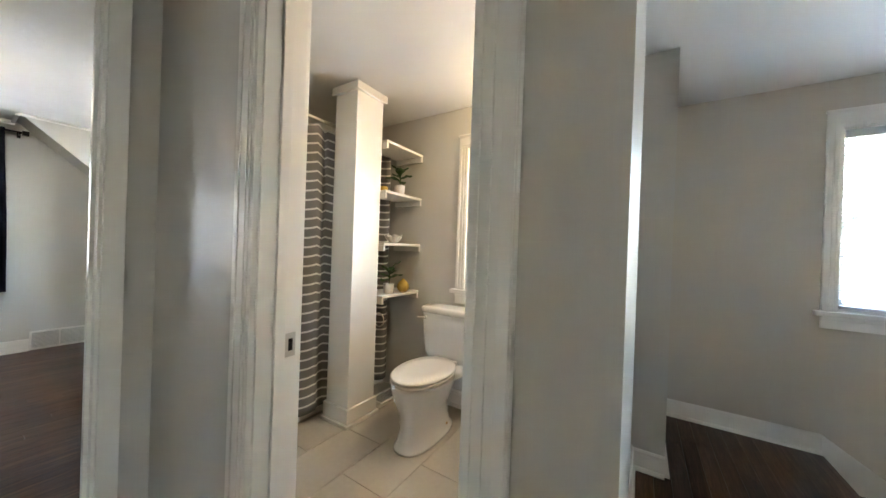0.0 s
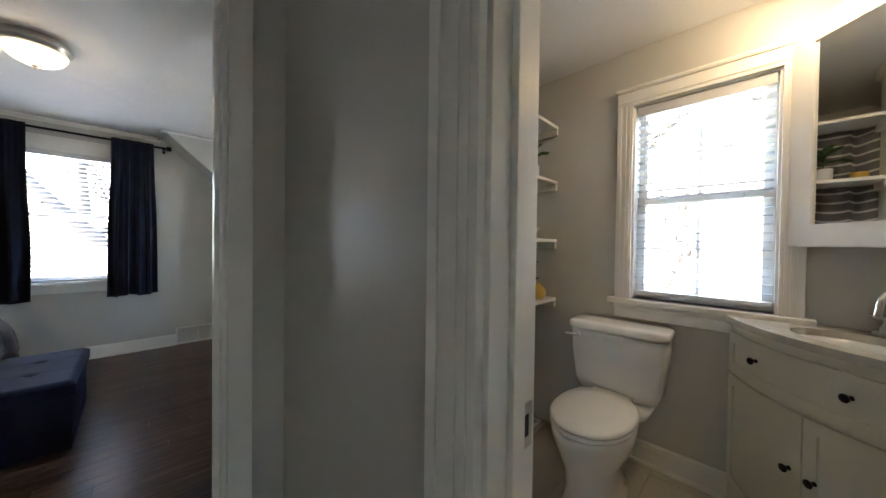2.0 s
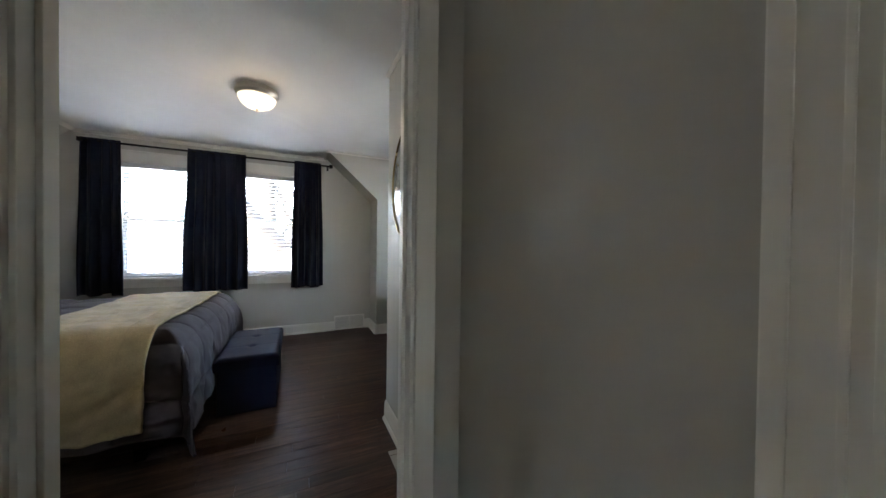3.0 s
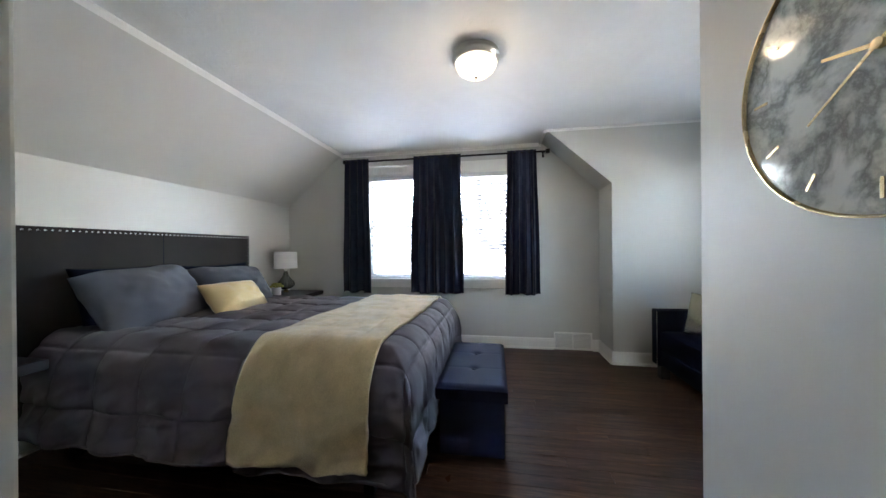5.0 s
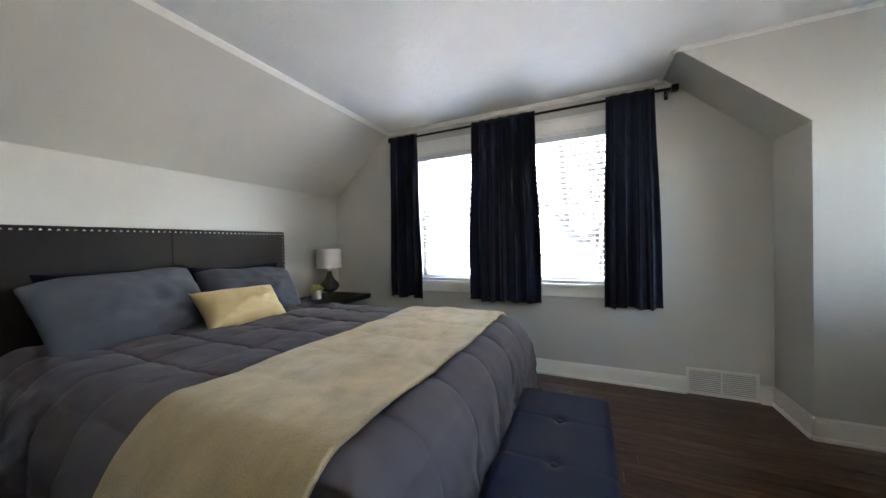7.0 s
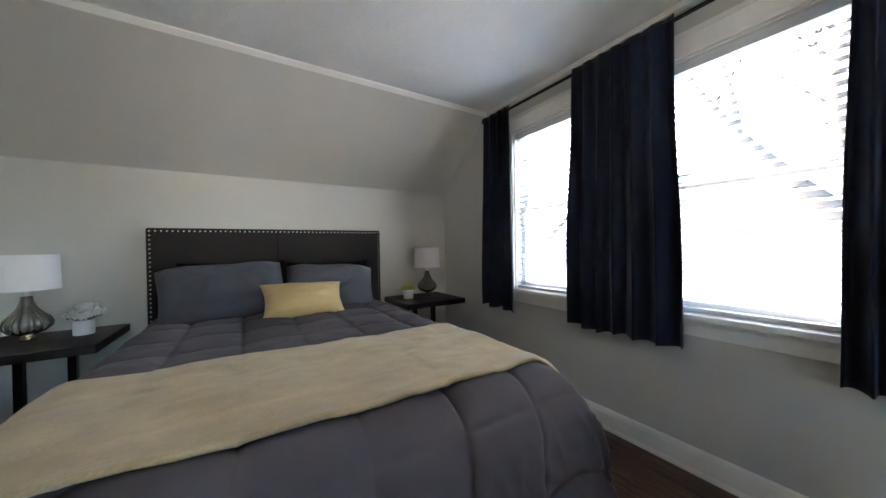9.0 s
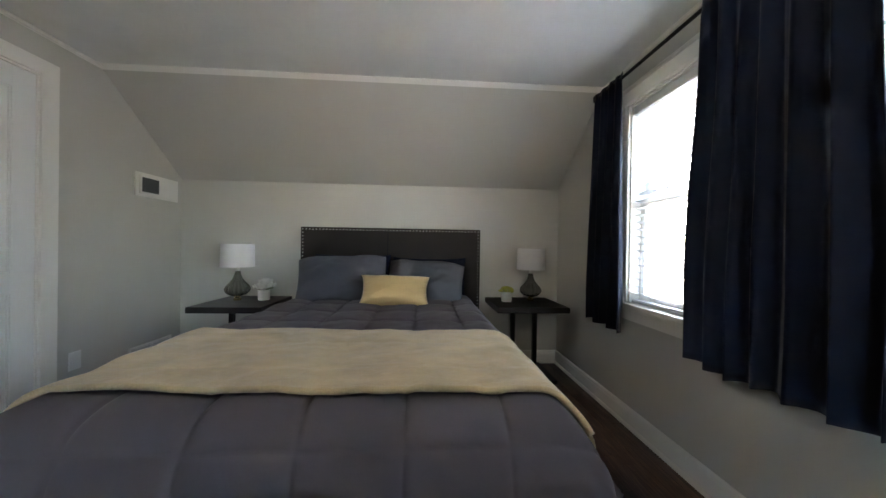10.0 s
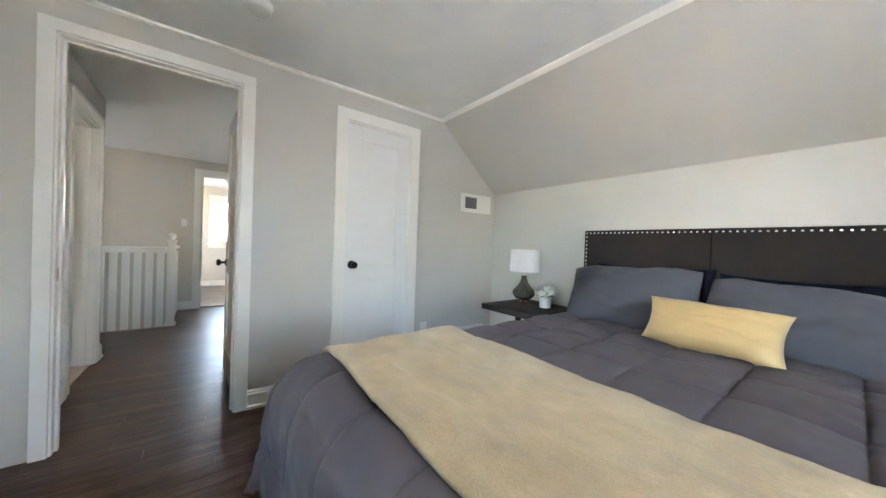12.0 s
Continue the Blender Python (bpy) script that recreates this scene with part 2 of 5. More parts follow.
wall("wall_bath_south", "x", -4.05, XH, YB + 0.1, YB + 0.11, -0.1, 2.5)
wall("wall_tub", "y", YB + 0.1, YN, XC, -4.05, -0.1, 2.5)
wall("wall_bath_east", "y", YC + 0.12, YN, -1.595, -1.49, -0.1, 2.5)
wall("wall_north", "x", XD - 0.12, -1.33, YN, YN + 0.16, -0.1, 2.5, [(-5.75, -4.85, 0.95, 2.05), (-2.61, -2.03, 0.905, 1.99)])
wall("wall_landing_west", "y", YN + 0.16, 3.19, -1.43, -1.33, -0.1, 2.5, label="plaster wall of the landing with warm light tinted into its paint", paint=WARMLITWALL)
wall("wall_landing_north", "x", -1.43, 0.8, 3.19, 3.35, -2.7, 2.5, [(-0.44, 0.56, 0.905, 2.055)], label="plaster wall of the landing with warm light tinted into its paint", paint=WARMLITWALL)
wall("wall_hall_east", "y", -1.2, 3.19, 0.65, 0.77, -2.7, 2.5, [(-0.74, -0.01, -0.1, 2.14)], label="plaster wall of the landing with warm light tinted into its paint", paint=WARMLITWALL)
wall("wall_hall_south", "x", XH, 0.65, -1.2, -1.08, -0.1, 2.5, label="plaster wall of the landing with warm light tinted into its paint", paint=WARMLITWALL)
wall("wall_bay_north", "x", XW, XD - 0.12, YD, YD + 0.12, -0.1, 1.83)
wall("wall_stair_south", "x", -0.48, 0.65, 0.13, 0.25, -2.7, -0.1)
wall("wall_stair_west", "y", 0.25, 3.19, -0.60, -0.48, -2.7, -0.1)
wall("wall_far_east", "y", -2.4, 1.6, 3.55, 3.7, -0.1, 2.5, [(-1.05, -0.2, 1.02, 2.05)])
wall("wall_far_north", "x", 0.77, 3.55, 1.5, 1.6, -0.1, 2.5)
wall("wall_far_south", "x", 0.77, 3.55, -2.4, -2.3, -0.1, 2.5)

bm = prism(bmesh.new(), [(0.56, CEIL), (YD, 1.78), (YD, -0.1), (YN, -0.1), (YN, 2.5), (0.56, 2.5)], "x", XD - 0.12, XD)
structure("wall_dormer_cheek", bm, WALL, "pale grey plaster wall beside the window bay", "wall")
bm = prism(bmesh.new(), [(YS - 0.1, KNEE - 0.08), (SLOPE_Y, CEIL), (SLOPE_Y, CEIL + 0.16), (YS - 0.1, KNEE + 0.1)], "x", XW, XE)
structure("ceiling_slope_south", bm, WALL, "grey painted sloping attic ceiling over the bed", "ceiling")
bm = prism(bmesh.new(), [(0.56, CEIL), (YD, 1.78), (YD + 0.12, 1.78), (YD + 0.12, 1.9), (0.56, CEIL + 0.16)], "x", XW, XD - 0.12)
structure("ceiling_slope_north", bm, WALL, "grey sloping soffit beside the window bay", "ceiling")
bm = box(bmesh.new(), XW, XE, SLOPE_Y, YB, CEIL, CEIL + 0.12)
box(bm, XD - 0.12, XC, YB, YN, CEIL, CEIL + 0.12)
structure("ceiling_bedroom", bm, CEILP, "white textured plaster ceiling", "ceiling")
bm = box(bmesh.new(), -4.05, -1.595, YC + 0.12, YN, BCEIL, BCEIL + 0.12)
structure("ceiling_bath", bm, CEILS, "white plaster bathroom ceiling", "ceiling")
bm = box(bmesh.new(), XH, 0.65, -1.08, YC, HCEIL, HCEIL + 0.12)
box(bm, -1.49, 0.65, YC, 3.19, HCEIL, HCEIL + 0.12)
structure("ceiling_hall", bm, CEILS, "white hall ceiling above the landing", "ceiling")
bm = box(bmesh.new(), 0.77, 3.55, -2.3, 1.5, CEIL, CEIL + 0.12)
structure("ceiling_far", bm, CEILS, "white ceiling of the room across the hall", "ceiling")
# added slab, never in view, that shuts the sky out above the ceilings
bm = box(bmesh.new(), -7.2, 4.0, -3.0, 3.6, 2.5, 2.6)
structure("sky_cover_slab", bm, GROUT, "added unseen slab closing the upper floor against the sky", "roof")

# subfloors (the boards and tiles lie on them)
bm = bmesh.new()
box(bm, XW, -0.48, YS, YC + 0.02, -0.1, -0.012)
box(bm, XC, XH, YC + 0.02, YB, -0.1, -0.012)
box(bm, XD, XC, YC + 0.02, YN, -0.1, -0.012)
box(bm, XW, XD, YC + 0.02, YD, -0.1, -0.012)
box(bm, -1.49, -0.48, YC, 3.19, -0.1, -0.012)
box(bm, -0.48, 0.77, -1.08, 0.25, -0.1, -0.012)
floor = structure("floor", bm, PLANK, "dark stained oak strip floor", "floor")
bm = box(bmesh.new(), -4.05, -1.595, YC + 0.021, YN, -0.1, -0.008)
bath_floor = structure("floor_bath", bm, GROUT, "large beige stone tile bathroom floor", "floor")

# ---- trim, doors and windows ----


def baseboard(x0, y0, x1, y1, nx, ny, height=0.125):
    """A moulded baseboard with a shoe, along a wall whose face looks towards (nx, ny)."""
    length = math.hypot(x1 - x0, y1 - y0)
    profile = [(0, 0), (0.026, 0), (0.026, 0.008), (0.02, 0.02), (0.014, 0.022), (0.014, height - 0.03), (0.011, height - 0.02), (0.012, height - 0.012), (0.005, height), (0, height)]
    bm = prism(bmesh.new(), profile, "x", 0, length)
    ob = structure("baseboard", bm, TRIM, "white painted wooden baseboard with a shoe moulding", "baseboard")
    ex, ey = (x1 - x0) / length, (y1 - y0) / length
    if ex * ny - ey * nx > 0:
        ob.matrix_basis = Matrix(((ex, nx, 0, x0), (ey, ny, 0, y0), (0, 0, 1, 0), (0, 0, 0, 1)))
    else:
        ob.matrix_basis = Matrix(((-ex, nx, 0, x1), (-ey, ny, 0, y1), (0, 0, 1, 0), (0, 0, 0, 1)))
    return ob


baseboard(XW, YS, XW, 0.685, 1, 0)
baseboard(XW, 1.096, XW, YD, 1, 0)
baseboard(XW, YD, XD + 0.014, YD, 0, -1)
baseboard(XD, YD - 0.014, XD, YN, 1, 0)
baseboard(XD, YN, XC, YN, 0, -1)
baseboard(XC, YB, XC, YN, -1, 0)
baseboard(XC, YB, XE, YB, 0, -1)
baseboard(XW, YS, XE, YS, 0, 1)
baseboard(XE, YS, XE, -1.622, -1, 0)
baseboard(XE, -0.86, XE, -0.327, -1, 0)
baseboard(XH, YC, -2.457, YC, 0, -1)
baseboard(-1.631, YC, -1.49, YC, 0, -1)
baseboard(-1.49, YC, -1.49, YN, 1, 0)
baseboard(-1.49, YN, -1.33, YN, 0, -1, 0.115)
baseboard(-1.33, YN, -1.33, 3.19, 1, 0)
baseboard(-1.33, 3.19, -0.48, 3.19, 0, -1)
baseboard(XH, -1.08, 0.65, -1.08, 0, 1)
baseboard(0.65, 0.076, 0.65, 0.25, -1, 0)
baseboard(0.65, -1.08, 0.65, -0.825, -1, 0)
baseboard(-2.18, YN, -3.03, YN, 0, -1)
baseboard(-1.595, 0.83, -1.595, 1.75, -1, 0)
baseboard(3.55, -2.3, 3.55, 1.5, -1, 0)
# skirt board that follows the stairs down
bm = prism(bmesh.new(), [(-0.48, 0.125), (0.65, -0.68), (0.65, -1.0), (-0.20, -0.45), (-0.48, -0.02)], "y", 3.165, 3.19)
structure("stair_skirt", bm, TRIM, "white painted skirt board along the stairs", "trim")


def strip(name, bm, label):
    return structure(name, bm, TRIM, label, "trim")


def crown(x0, y0, x1, y1, nx, ny, z, drop=0.026):
    ob = baseboard(x0, y0, x1, y1, nx, ny, drop)
    ob.name, ob["label"], ob["category"] = "crown_moulding", "thin white crown moulding under the ceiling", "trim"
    ob.matrix_basis = ob.matrix_basis @ Matrix.Translation((0, 0, z - drop - 0.001))


bm = prism(bmesh.new(), [(SLOPE_Y - 0.026, CEIL - 0.022), (SLOPE_Y - 0.022, CEIL - 0.029), (SLOPE_Y + 0.008, CEIL - 0.008), (SLOPE_Y + 0.011, CEIL - 0.001), (SLOPE_Y, CEIL - 0.001)], "x", XW, XE)
strip("trim_slope", bm, "white strip where the sloping ceiling meets the flat one")
crown(XW, SLOPE_Y, XW, 0.56, 1, 0, CEIL, 0.045)
crown(XW, 0.56, XD, 0.56, 0, -1, CEIL, 0.03)
crown(XD, 0.56, XD, YN, 1, 0, CEIL)
crown(XD, YN, XC, YN, 0, -1, CEIL)
crown(XC, YB, XC, YN, -1, 0, CEIL)
crown(XC, YB, XE, YB, 0, -1, CEIL)
crown(XE, SLOPE_Y, XE, YB, -1, 0, CEIL)


def casing_board(bm, x0, x1, z0, z1, y=0.0, fancy=False, flip=False, lying=False):
    """A casing board standing proud of the wall, with a bead and a back band when fancy."""
    box(bm, x0, x1, y, y + 0.018, z0, z1, 0.003)
    if fancy:
        if lying:
            box(bm, x0, x1, y + 0.018, y + 0.026, z1 - 0.022, z1 - 0.002, 0.004)
            box(bm, x0, x1, y + 0.018, y + 0.022, z0 + 0.02, z0 + 0.03, 0.002)
        else:
            a, b = (x1 - 0.024, x1 - 0.002) if flip else (x0 + 0.002, x0 + 0.024)
            box(bm, a, b, y + 0.0178, y + 0.0225, z0, z1, 0.004)
            c = x0 + 0.016 if flip else x1 - 0.028
            for k in (0.006, -0.014):
                d = c + (-k if flip else k)
                box(bm, d, d + 0.007, y + 0.0178, y + 0.0212, z0, z1, 0.0015)


def door_frame(name, m, w, h, depth, casing=0.085, front=True, back=True, fancy=False, label="white painted wooden door frame", right=0.0):
    """Frame of an opening: x along the wall, y out of its front face, the wall behind it."""
    ob = thing(name, label, "door frame", m, kind="structure")
    t = 0.016
    for nm, a, b in (("jamb", 0, t), ("jamb", w - t, w)):
        part(nm, box(bmesh.new(), a, b, -depth - 0.002, 0.002, 0, h - t, 0.002), TRIM, ob)
    part("head_jamb", box(bmesh.new(), 0, w, -depth - 0.002, 0.002, h - t, h, 0.002), TRIM, ob)
    bm = bmesh.new()
    for a, b in ((t, t + 0.012), (w - t - 0.012, w - t)):
        box(bm, a, b, -depth * 0.62, -depth * 0.36, 0, h - t, 0.002)
    box(bm, t + 0.012, w - t - 0.012, -depth * 0.62, -depth * 0.36, h - t - 0.012, h - t, 0.002)
    part("door_stop", bm, TRIM, ob)
    for on, y, sign in ((front, 0.0, 1), (back, -depth, -1)):
        if not on:
            continue
        for x0, x1, flip in ((-casing, 0.006, False), (w - 0.006, w + (right or casing), True)):
            bm = bmesh.new()
            casing_board(bm, x0, x1, 0, h + 0.001, 0, fancy, flip)
            bmesh.ops.transform(bm, matrix=Matrix.Translation((0, y, 0)) @ Matrix.Diagonal((1, sign, 1, 1)), verts=bm.verts[:])
            bmesh.ops.recalc_face_normals(bm, faces=bm.faces[:])
            part("casing", bm, TRIM, ob)
        bm = bmesh.new()
        casing_board(bm, -casing, w + (right or casing), h - 0.006, h + casing, 0.001, fancy, lying=True)
        bmesh.ops.transform(bm, matrix=Matrix.Translation((0, y, 0)) @ Matrix.Diagonal((1, sign, 1, 1)), verts=bm.verts[:])
        bmesh.ops.recalc_face_normals(bm, faces=bm.faces[:])
        part("head_casing", bm, TRIM, ob)
    return ob


BRONZE = surface("oil-rubbed bronze", (0.018, 0.015, 0.013), 0.3, 0.8, vary=0.3, big=20, small=90, bump=0.05)
BRASS = surface("satin brass", (0.66, 0.52, 0.29), 0.25, 1.0, vary=0.06, big=8, small=90, bump=0.03)


def knob(parent, m, label="dark bronze door knob"):
    bm = lathe(bmesh.new(), [(0, 0), (0.031, 0), (0.033, 0.004), (0.028, 0.008), (0.013, 0.012), (0.010, 0.02), (0.010, 0.032), (0.015, 0.038), (0.026, 0.046), (0.029, 0.056), (0.026, 0.066), (0.014, 0.072), (0, 0.073)], 24, m)
    return part("door_knob", bm, BRONZE, parent, label, smooth=True)


def door_leaf(name, m, w, h, knob_x, knob_z=0.93, label=""):
    """A two-panel door, hinged at x = 0, its leaf along x and 35 mm thick about y = 0."""
    ob = thing(name, label, "door", m, kind="structure")
    t, st, z0 = 0.0175, 0.105, 0.008
    mid0, mid1 = h * 0.402, h * 0.402 + 0.115
    for x0, x1 in ((0, st), (w - st, w)):
        part("stile", box(bmesh.new(), x0, x1, -t, t, z0, h, 0.0025), DOORP, ob)
    for a, b in ((z0, 0.2), (mid0, mid1), (h - 0.115, h)):
        part("rail", box(bmesh.new(), st, w - st, -t, t, a, b, 0.0025), DOORP, ob)
    for a, b in ((0.2, mid0), (mid1, h - 0.115)):
        bm = box(bmesh.new(), st, w - st, -t + 0.013, t - 0.013, a, b)
        panel = part("panel", bm, DOORP, ob)
        bm = bmesh.new()
        for y0, y1 in ((-t + 0.0045, -t + 0.0129), (t - 0.0129, t - 0.0045)):
            for x0, x1, z1, z2 in ((st, st + 0.009, a, b), (w - st - 0.009, w - st, a, b), (st + 0.009, w - st - 0.009, a, a + 0.009), (st + 0.009, w - st - 0.009, b - 0.009, b)):
                box(bm, x0, x1, y0, y1, z1, z2, 0.003)
        part("panel_moulding", bm, DOORP, panel)
    knob(ob, pose(knob_x, -t, knob_z, 90))
    knob(ob, pose(knob_x, t, knob_z, -90))
    for z in (0.22, h * 0.52, h - 0.2):
        bm = tube(bmesh.new(), [(-0.006, t, z - 0.045), (-0.006, t, z + 0.045)], 0.006, 8)
        box(bm, -0.004, 0.002, t - 0.03, t, z - 0.042, z + 0.042)
        part("hinge", bm, TRIM, ob, smooth=True)
    return ob


def strike_plate(parent, x, y, z, side):
    bm = bmesh.new()
    s = 0.0025 * side
    lo, hi = sorted((x, x + s))
    box(bm, lo, hi, y - 0.016, y + 0.016, z + 0.018, z + 0.035)
    box(bm, lo, hi, y - 0.016, y + 0.016, z - 0.035, z - 0.018)
    box(bm, lo, hi, y + 0.006, y + 0.022, z - 0.018, z + 0.018)
    box(bm, lo, hi, y - 0.016, y - 0.008, z - 0.018, z + 0.018)
    part("strike_plate", bm, CHROME, parent, "worn nickel strike plate")
    # black slab fills the opening, standing for the shade inside the latch hole
    part("strike_hole_shade", box(bmesh.new(), lo - 0.0002, hi - 0.001 * side, y - 0.008, y + 0.006, z - 0.018, z + 0.018), BLACKM, parent, "black slab for the shade in the latch hole")


# bedroom doorway, closet doorway, bathroom doorway, far doorway
f1 = door_frame("door_frame_1", Matrix(((0, -1, 0, XE), (-1, 0, 0, 0.525), (0, 0, 1, 0), (0, 0, 0, 1))), 0.793, 2.14, 0.112, casing=0.055, right=0.066)
strike_plate(f1, 0.016, -0.035, 0.92, 1)
f2 = door_frame("door_frame_2", Matrix(((0, -1, 0, XE), (-1, 0, 0, -0.95), (0, 0, 1, 0), (0, 0, 0, 1))), 0.59, 2.10, 0.12, casing=0.08)
f3 = door_frame("door_frame_3", Matrix(((1, 0, 0, -2.366), (0, -1, 0, YC), (0, 0, 1, 0), (0, 0, 0, 1))), 0.666, 2.06, 0.12, casing=0.091, fancy=True, label="white bathroom door frame with fluted casing", right=0.07)
strike_plate(f3, 0.016, -0.095, 0.915, 1)
f4 = door_frame("door_frame_4", Matrix(((0, -1, 0, 0.65), (-1, 0, 0, -0.01), (0, 0, 1, 0), (0, 0, 0, 1))), 0.73, 2.14, 0.12)
door_leaf("door_1", pose(XH + 0.03, -0.289, 0, 0, 0, 3.0), 0.745, 2.11, 0.685, label="white two-panel bedroom door standing open into the hall")
door_leaf("door_2", pose(XE - 0.0 + 0.022, -1.523, 0, 0, 0, 90), 0.556, 2.08, 0.50, 0.96, label="closed white two-panel closet door with dark knob")
door_leaf("door_3", pose(-1.738, YC + 0.126, 0, 0, 0, 92), 0.632, 2.04, 0.575, 0.90, label="glossy white two-panel bathroom door standing open inwards")


def window(name, m, w, h, depth=0.16, casing=0.07, head=0.10, muntins=False, stool=0.05, label="white double-hung wooden window"):
    """A double-hung window: x along the wall, y into the room, z from the bottom of the opening."""
    ob = thing(name, label, "window", m, kind="structure")
    for x0, x1, flip in ((-casing, 0.004, False), (w - 0.004, w + casing, True)):
        bm = bmesh.new()
        casing_board(bm, x0, x1, 0, h, 0, True, flip)
        part("casing", bm, TRIM, ob)
    bm = bmesh.new()
    casing_board(bm, -casing, w + casing, h - 0.004, h + head, 0.001, True, lying=True)
    box(bm, -casing - 0.006, w + casing + 0.006, 0.001, 0.03, h + head - 0.014, h + head, 0.003)
    part("head_casing", bm, TRIM, ob)
    part("window_sill", box(bmesh.new(), -casing - 0.03, w + casing + 0.03, -depth * 0.45, stool, -0.03, 0, 0.005), TRIM, ob)
    bm = box(bmesh.new(), -casing, w + casing, 0, 0.016, -0.11, -0.03, 0.003)
    box(bm, -casing, w + casing, 0.016, 0.022, -0.055, -0.03, 0.003)
    part("apron", bm, TRIM, ob)
    bm = bmesh.new()
    box(bm, 0, 0.014, -depth, 0.0, 0, h)
    box(bm, w - 0.014, w, -depth, 0.0, 0, h)
    box(bm, 0.014, w - 0.014, -depth, 0.0, h - 0.014, h)
    box(bm, 0.014, w - 0.014, -depth - 0.03, -depth * 0.45, -0.02, 0.006)
    part("jamb_lining", bm, TRIM, ob)
    for nm, y, z0, z1 in (("upper_sash", -0.135, h * 0.5 - 0.01, h - 0.014), ("lower_sash", -0.1, 0.006, h * 0.5 + 0.022)):
        bm = bmesh.new()
        a, b, s = 0.014, w - 0.014, 0.042
        box(bm, a, a + s, y, y + 0.032, z0, z1, 0.002)
        box(bm, b - s, b, y, y + 0.032, z0, z1, 0.002)
        box(bm, a + s, b - s, y, y + 0.032, z1 - 0.032, z1, 0.002)
        box(bm, a + s, b - s, y, y + 0.032, z0, z0 + 0.045, 0.002)
        if muntins:
            box(bm, w / 2 - 0.009, w / 2 + 0.009, y + 0.006, y + 0.026, z0 + 0.045, z1 - 0.032, 0.002)
            box(bm, a + s, b - s, y + 0.007, y + 0.025, (z0 + z1) / 2 - 0.009, (z0 + z1) / 2 + 0.009, 0.002)
        sash = part(nm, bm, TRIM, ob)
        pane = part("pane", box(bmesh.new(), a + s - 0.004, b - s + 0.004, y + 0.014, y + 0.017, z0 + 0.04, z1 - 0.028), GLASS, sash, "clear window pane")
        pane.visible_shadow = False
    return ob


def blind(m, w, h, lowered=1.0, tilt=10.0, pitch=0.045, deep=0.048, label="white horizontal slat blind lowered in the window"):
    """A slat blind hung inside a window opening, slats nearly level."""
    ob = thing("window_blind", label, "blind", m, group="window blinds")
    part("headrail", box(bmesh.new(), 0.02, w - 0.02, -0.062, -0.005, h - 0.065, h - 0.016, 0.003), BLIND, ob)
    n = int((h * lowered - 0.09) / pitch)
    me = None
    for i in range(n):
        z = h - 0.085 - i * pitch
        if me is None:
            bm = bmesh.new()
            sheet(bm, 1, 6, lambda u, v: Vector(((u - 0.5) * (w - 0.046), (v - 0.5) * deep, 0.003 * (1 - (2 * v - 1) ** 2))))
            top = bmesh.ops.extrude_face_region(bm, geom=bm.faces[:])["geom"]
            bmesh.ops.translate(bm, vec=(0, 0, 0.0036), verts=[g for g in top if isinstance(g, bmesh.types.BMVert)])
            bmesh.ops.recalc_face_normals(bm, faces=bm.faces[:])
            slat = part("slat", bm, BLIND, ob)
            me = slat.data
        else:
            slat = new("slat", me)
            slat.parent = ob
        slat.matrix_basis = pose(w / 2, -0.034, z, tilt + random.uniform(-1, 1), random.uniform(-0.12, 0.12), 0)
    zb = h - 0.085 - n * pitch
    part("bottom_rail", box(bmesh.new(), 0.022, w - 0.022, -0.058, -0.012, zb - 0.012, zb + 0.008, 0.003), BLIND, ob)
    for x in (0.12, w - 0.12):
        bm = bmesh.new()
        for y in (-0.061, -0.008):
            tube(bm, [(x, y, zb), (x, y, h - 0.06)], 0.0012, 5)
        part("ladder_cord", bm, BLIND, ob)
    bm = tube(bmesh.new(), [(w - 0.06, -0.003, h * 0.45), (w - 0.06, -0.003, h - 0.06)], 0.003, 6)
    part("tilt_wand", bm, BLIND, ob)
    return ob


# x runs along the wall to the viewer's right, y into the room
def window_m(x, y, z, right, into):
    return Matrix(((right[0], into[0], 0, x), (right[1], into[1], 0, y), (0, 0, 1, z), (0, 0, 0, 1)))


for i, y in enumerate((-1.53, -0.495)):
    m = window_m(XW, y, 0.79, (0, 1), (1, 0))
    window("window_%d" % (i + 1), m, 0.865, 1.27, casing=0.075, head=0.115)
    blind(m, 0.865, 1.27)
m = window_m(-4.85, YN, 0.95, (-1, 0), (0, -1))
window("window_6", m, 0.90, 1.10, casing=0.07)
blind(m, 0.90, 1.10)
m = window_m(-2.03, YN, 0.905, (-1, 0), (0, -1))
window("window_3", m, 0.58, 1.085, casing=0.075, head=0.098, muntins=True)
blind(m, 0.58, 1.085, pitch=0.04, tilt=3)
m = window_m(0.56, 3.19, 0.905, (-1, 0), (0, -1))
window("window_4", m, 1.0, 1.15, casing=0.065, head=0.11)
blind(m, 1.0, 1.15, 1.0, tilt=6)
m = window_m(3.55, -1.05, 1.02, (0, 1), (-1, 0))
window("window_5", m, 0.85, 1.03, casing=0.08)
blind(m, 0.85, 1.03, tilt=6)

# ---- bedroom things ----
CHARCOAL = surface("charcoal quilt cotton", (0.108, 0.093, 0.101), 0.8, vary=0.07, big=6, small=300, bump=0.25, depth=0.0015, wrinkle=0.007, wrinkle_scale=9, Specular_IOR_Level=0.2, Sheen_Weight=0.05)
GREYCLOTH = surface("slate pillow cotton", (0.084, 0.085, 0.098), 0.8, vary=0.06, big=8, small=420, bump=0.25, depth=0.001, wrinkle=0.010, wrinkle_scale=7, Specular_IOR_Level=0.2, Sheen_Weight=0.05)
